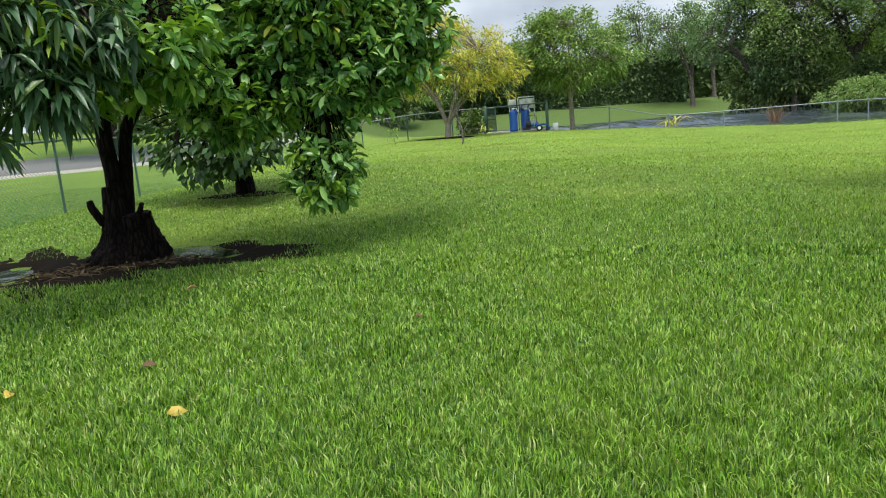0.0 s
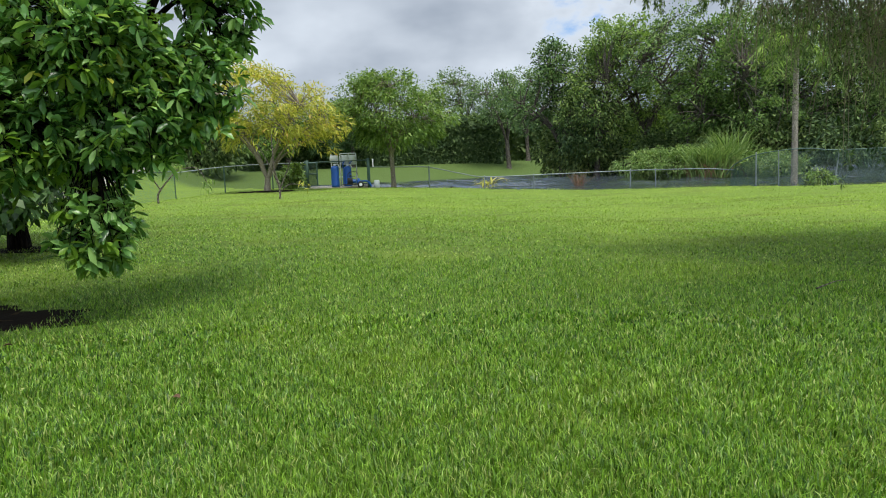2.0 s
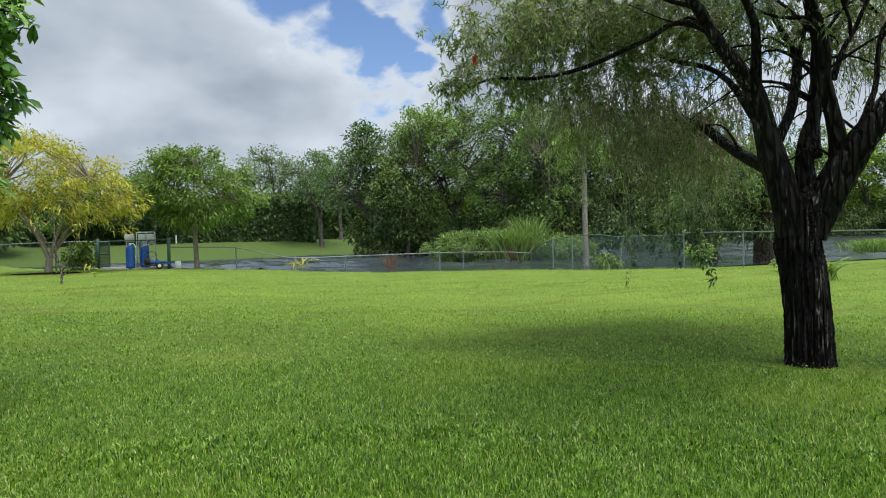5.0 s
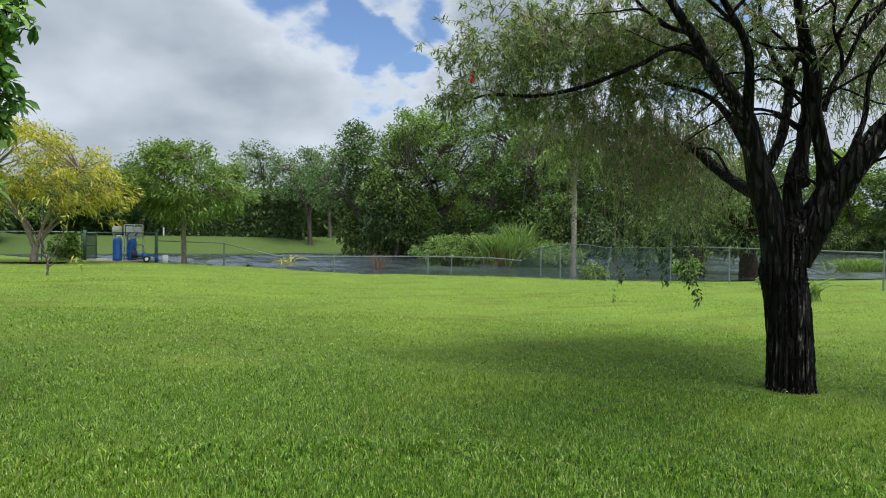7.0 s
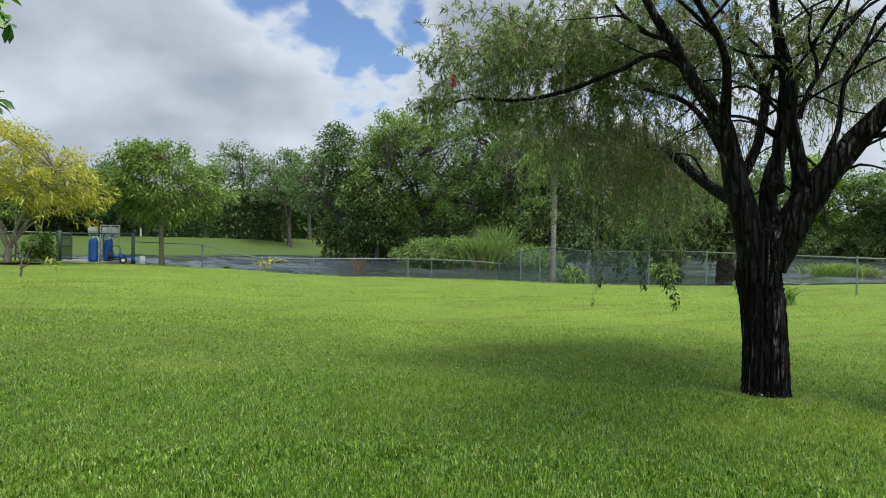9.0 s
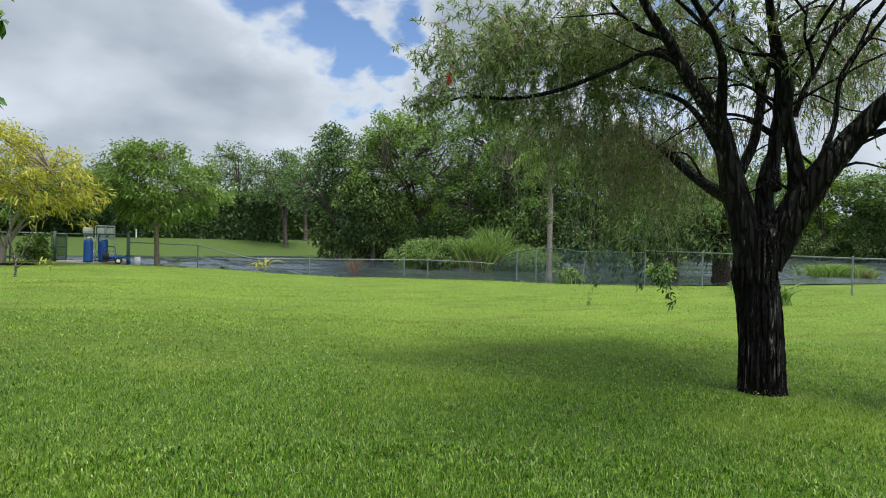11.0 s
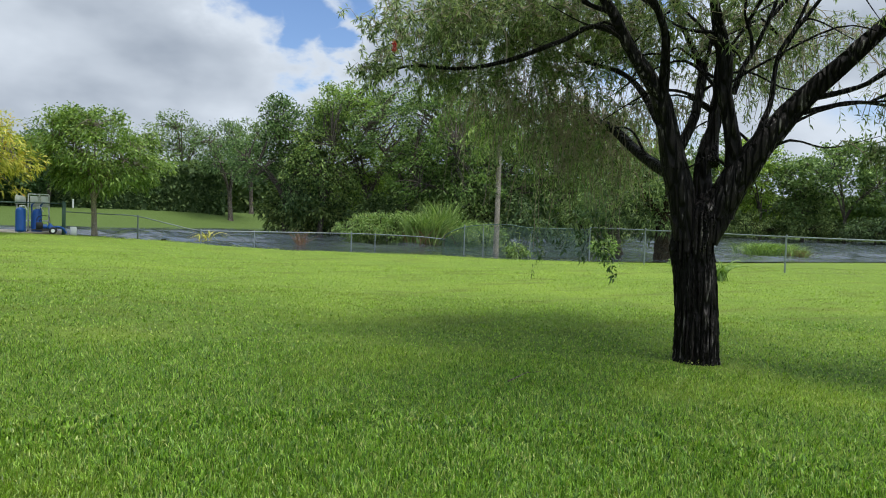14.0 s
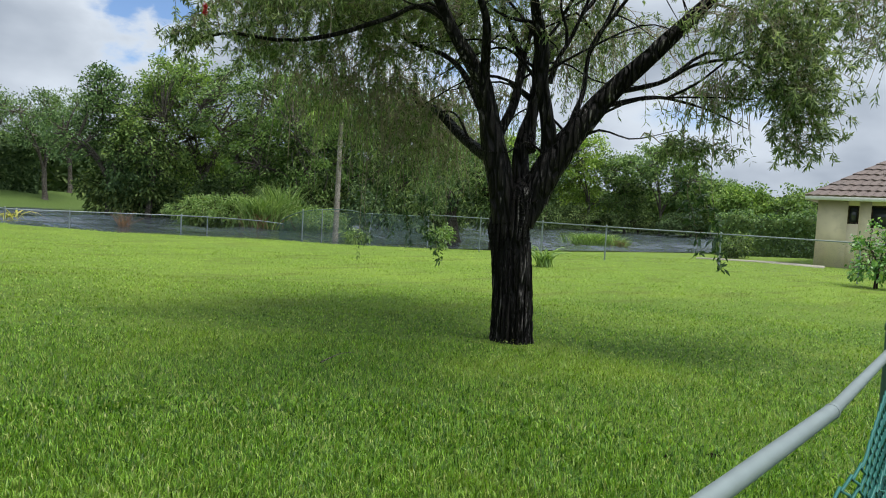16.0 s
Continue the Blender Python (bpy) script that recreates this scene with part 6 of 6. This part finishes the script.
# first sheet's black also stands in for dark foliage mirrored in the left puddle
blot("mud", (-4.75, 5.75), 1.35, 0.46, -53, 0.012, MUD, "waterlogged mud, painted black for the puddle's dark reflections", "mud", 3)
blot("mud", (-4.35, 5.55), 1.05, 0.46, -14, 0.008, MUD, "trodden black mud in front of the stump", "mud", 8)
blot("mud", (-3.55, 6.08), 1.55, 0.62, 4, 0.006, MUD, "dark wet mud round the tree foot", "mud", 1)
for k, (x, y, rx, ry, turn) in enumerate(POOLS):
    level = gz(x, y) + (0.065, 0.075)[k]
    blot("puddle", (x, y), rx * 1.25, ry * 1.25, turn, 0, PUDDLE, ("still rain puddle reflecting sky beside the stump", "still rain puddle in the tree's shade")[k], "puddle", 40 + k, flat=level)


def litter():
    """Twigs, leaf bits and roots strewn over the mud."""
    rng = np.random.default_rng(33)
    b = Build()
    for k in range(260):
        x, y = rng.normal(-3.82, .36), rng.normal(5.72, .13)
        y += 0.45 * (x + 3.9)
        a, L = rng.random() * 6.28, rng.uniform(.05, .28)
        z = gz(x, y) + .012
        tube(b, [(x, y, z), (x + L * .5 * math.cos(a), y + L * .5 * math.sin(a), z + rng.uniform(.0, .03)), (x + L * math.cos(a + .3), y + L * math.sin(a + .3), z)], [rng.uniform(.003, .008), .003], 4)
    n = 700
    x = rng.normal(-3.82, .36, n)
    y = rng.normal(5.70, .16, n) + 0.45 * (x + 3.9)
    leaves(b, np.column_stack([x, y, ground_z(x, y) + .015]), rng.standard_normal((n, 3)) * (1, 1, .25), rng.uniform(.03, .09, n), .025, rng, droop=0, fine=False)
    tagged(part("leaf_litter", b, LITTER, kind="stuff"), "brown twigs and dead leaves on the mud", "litter")


LITTER = leaf_mat("dead_litter", (0.008, 0.006, 0.004), (0.034, 0.025, 0.015), (0.17, 0.125, 0.075), 0.85, 0.1, spec=0.1)
litter()
# near-black ragged sheets laid on the ground below two of the crowns
blot("mud", (-3.5, 29.3), 1.15, 0.55, 0, 0.05, MUD, "near-black ground patch under the yellowing mango", "mud", 5)
blot("mud", (-4.35, 10.1), 0.60, 0.30, 5, 0.012, MUD, "near-black ground patch under the low fruit tree", "mud", 6)
for k, (a, d, h) in enumerate(((0.6, 74, 0.7),)):
    x, y = polar(a, d)
    b = Build()
    tube(b, [(0, 0, -.3), (0, 0, h)], [.08, .075], 10)
    lathe(b, (0, 0, h - .01), [(.09, 0), (.09, .05), (.04, .09)], 10)
    ob = tagged(part("marker_post", b, WHITE, smooth=True), "short white marker post on the far lawn", "post", "marker posts")
    ob.location = (x, y, gz(x, y))
for k, (x, y, s) in enumerate(((4.35, 32.0, .22), (2.6, 31.6, .12), (3.1, 31.75, .10))):
    rng = np.random.default_rng(400 + k)
    b = Build()
    for i in range(5):
        q = rng.normal(0, s * .5, 3) * (1, 1, .3) + (0, 0, s * .25)
        tube(b, spline([q - (s, 0, 0), q + rng.normal(0, .05, 3), q + (s, rng.normal(0, s), 0)], 6), [s * .1, s * .3, s * .12], 7, .15, rng)
    ob = tagged(part("debris", b, BARK_DARK, smooth=True), "dark clump of washed-up debris at the water's edge", "debris", "washed-up debris")
    ob.location = (x, y, gz(x, y) + .02)


def fallen(at, turn, size, mat, label, seed):
    rng = np.random.default_rng(seed)
    b = Build()
    z = gz(*at) + 0.045
    leaves(b, [(0, 0, 0)], [(math.cos(turn), math.sin(turn), 0.12)], size, size * 0.55, rng, fold=0.3, droop=0.15)
    ob = part("fallen_leaf", b, mat)
    ob.location = (*at, z)
    mod = ob.modifiers.new("thick", "SOLIDIFY")
    mod.thickness = 0.0015
    return tagged(ob, label, "leaf", "fallen leaves")


YLEAF = plain_mat("yellow_dead_leaf", (0.50, 0.36, 0.06), 0.6, vary=0.3, scale=40.0)
OLEAF = plain_mat("orange_dead_leaf", (0.62, 0.34, 0.12), 0.6, vary=0.3, scale=40.0)
BLEAF = plain_mat("brown_dead_leaf", (0.10, 0.055, 0.025), 0.8, vary=0.3, scale=40.0)
for at, tu, sz, mt, lb in (((-1.47, 2.26), .4, .085, YLEAF, "yellow fallen leaf lying on the grass"), ((-2.50, 4.50), 1.1, .10, OLEAF, "orange fallen leaf lying on the grass"),
                           ((-2.36, 2.48), 2.0, .09, YLEAF, "yellow fallen leaf lying on the grass"), ((-1.92, 2.86), .2, .08, BLEAF, "brown fallen leaf lying on the grass"),
                           ((-0.62, 3.55), 2.6, .06, BLEAF, "brown fallen leaf lying on the grass"), ((-2.16, 5.0), .6, .06, BLEAF, "brown fallen leaf lying on the grass")):
    fallen(at, tu, sz, mt, lb, int(sz * 1000))
b = Build()
tube(b, spline([(0, 0, .07), (.16, .05, .10), (.3, .16, .09), (.46, .2, .08)], 10), [.006, .004, .002], 6)
st = tagged(part("fallen_twig", b, BARK_GREY), "thin pale fallen twig lying in the grass", "twig")
st.location = (3.86, 5.08, 0.02)
for k, (x, y) in enumerate(((4.62, 2.34), (4.9, 2.2))):
    blot("dirt_spot", (x, y), .06, .04, 30, .012, MUD, "small dark bare spot in the lawn", "soil", 20 + k)


# ---- grass ----
def grass():
    rng = np.random.default_rng(7)
    xs, ys, hs, ws = [], [], [], []
    bands = ((0.9, 3.0, 10800, .060, .0046, -58, 78), (3.0, 5.0, 6200, .058, .0060, -58, 78), (5.0, 8.0, 2500, .054, .0100, -51, 75), (8.0, 13.0, 860, .044, .0150, -43, 75),
             (13.0, 21.0, 260, .038, .020, -43, 75), (21.0, 34.0, 60, .034, .032, -43, 75), (0.0, 3.0, 1500, .055, .008, 78, 302), (3.0, 9.0, 420, .05, .016, 75, 302), (9.0, 20.0, 70, .045, .03, 75, 309), (0.0, 0.9, 6000, .055, .005, -58, 78))
    for r0, r1, dens, h, w, a0, a1 in bands:
        n = int(dens * math.radians(a1 - a0) / 2 * (r1 ** 2 - r0 ** 2))
        r = np.sqrt(rng.uniform(r0 ** 2, r1 ** 2, n))
        a = np.radians(rng.uniform(a0, a1, n))
        x, y = 0.35 + r * np.sin(a), -0.12 + r * np.cos(a)
        wet, _ = shore_side(x, y)
        u, w0 = x + 3.55, y - 6.08
        mud = (u / 1.60) ** 2 + (w0 / 0.66) ** 2
        mud = np.minimum(mud, ((x + 4.35) / 1.1) ** 2 + ((y - 5.55 + 0.25 * (x + 4.35)) / 0.48) ** 2)
        pools = np.minimum(pool_at(0, x, y), pool_at(1, x, y) / 2.0)
        keep = (wet < -0.3) & (mud > rng.uniform(0.55, 1.3, n)) & (pools > rng.uniform(0.55, 1.15, n)) & (np.hypot(x - 6.58, y - 5.6) > .24) & (x > -12)
        xs.append(x[keep]), ys.append(y[keep])
        k = keep.sum()
        hs.append(h * rng.uniform(0.55, 1.2, k)), ws.append(w * rng.uniform(0.7, 1.3, k))
    x, y, h, w = (np.concatenate(q) for q in (xs, ys, hs, ws))
    n = len(x)
    # clumps: neighbours lean the same way
    ca = 3.0 * np.sin(x * 5.1 + 1.7 * np.sin(y * 3.3)) + 2.4 * np.cos(y * 6.3 + 1.1 * np.sin(x * 4.1)) + rng.normal(0, 1.8, n)
    lean = rng.uniform(0.10, 0.80, n) * (1 + 0.7 * smooth(4, 10, np.hypot(x, y)))
    h = h * (1 + 0.12 * np.sin(x * 2.3 + np.cos(y * 1.9)) * np.cos(y * 2.7))
    z = ground_z(x, y) - .005
    foot = np.stack([x, y, z], 1)
    d = np.stack([np.cos(ca), np.sin(ca), np.zeros(n)], 1)
    tw = ca + rng.normal(1.57, .5, n)
    side = np.stack([np.cos(tw), np.sin(tw), np.zeros(n)], 1) * (w / 2)[:, None]
    up = np.array([0, 0, 1.0])
    mid = foot + up * (h * (.66 - .12 * lean))[:, None] + d * (h * lean * .36)[:, None]
    tip = foot + up * (h * (1 - .34 * lean))[:, None] + d * (h * lean)[:, None]
    b = Build()
    near = np.hypot(x, y) < 5.5
    v = np.stack([foot - side * .7, foot + side * .7, mid + side, mid - side, tip], 1)[near]
    o = np.arange(len(v))[:, None] * 5
    b.add(v.reshape(-1, 3), o + np.array((0, 1, 2, 3)), o + np.array((3, 2, 4)))
    v = np.stack([foot - side, foot + side, tip], 1)[~near]
    b.add(v.reshape(-1, 3), np.arange(len(v))[:, None] * 3 + np.array((0, 1, 2)))
    tagged(part("grass", b, GRASS, kind="stuff"), "thick green St Augustine grass blades", "grass")



def weeds():
    """Small pale low weeds and dry tips scattered through the lawn."""
    rng = np.random.default_rng(8)
    n = 2000
    r = np.sqrt(rng.uniform(4.0 ** 2, 30.0 ** 2, n))
    a = np.radians(rng.uniform(-42, 74, n))
    x, y = 0.35 + r * np.sin(a), -0.12 + r * np.cos(a)
    wet, _ = shore_side(x, y)
    ok = wet < -1.0
    x, y, r = x[ok], y[ok], r[ok]
    k = 5
    at = np.repeat(np.column_stack([x, y, ground_z(x, y) + .045]), k, 0) + rng.normal(0, .025, (len(x) * k, 3)) * (1, 1, .2)
    b = Build()
    size = np.repeat(.016 + .0008 * r, k) * rng.uniform(.7, 1.3, len(x) * k)
    leaves(b, at, rng.standard_normal((len(at), 3)) * (1, 1, .2) + (0, 0, .3), size, size * .6, rng, droop=.1, fine=False)
    tagged(part("lawn_weed", b, WEED, kind="stuff"), "pale yellow-green clover and dry tips in the lawn", "weeds")


WEED = leaf_mat("pale_weed", (0.16, 0.26, 0.04), (0.28, 0.37, 0.08), (0.42, 0.44, 0.16), 0.6, 0.3)
grass()
weeds()
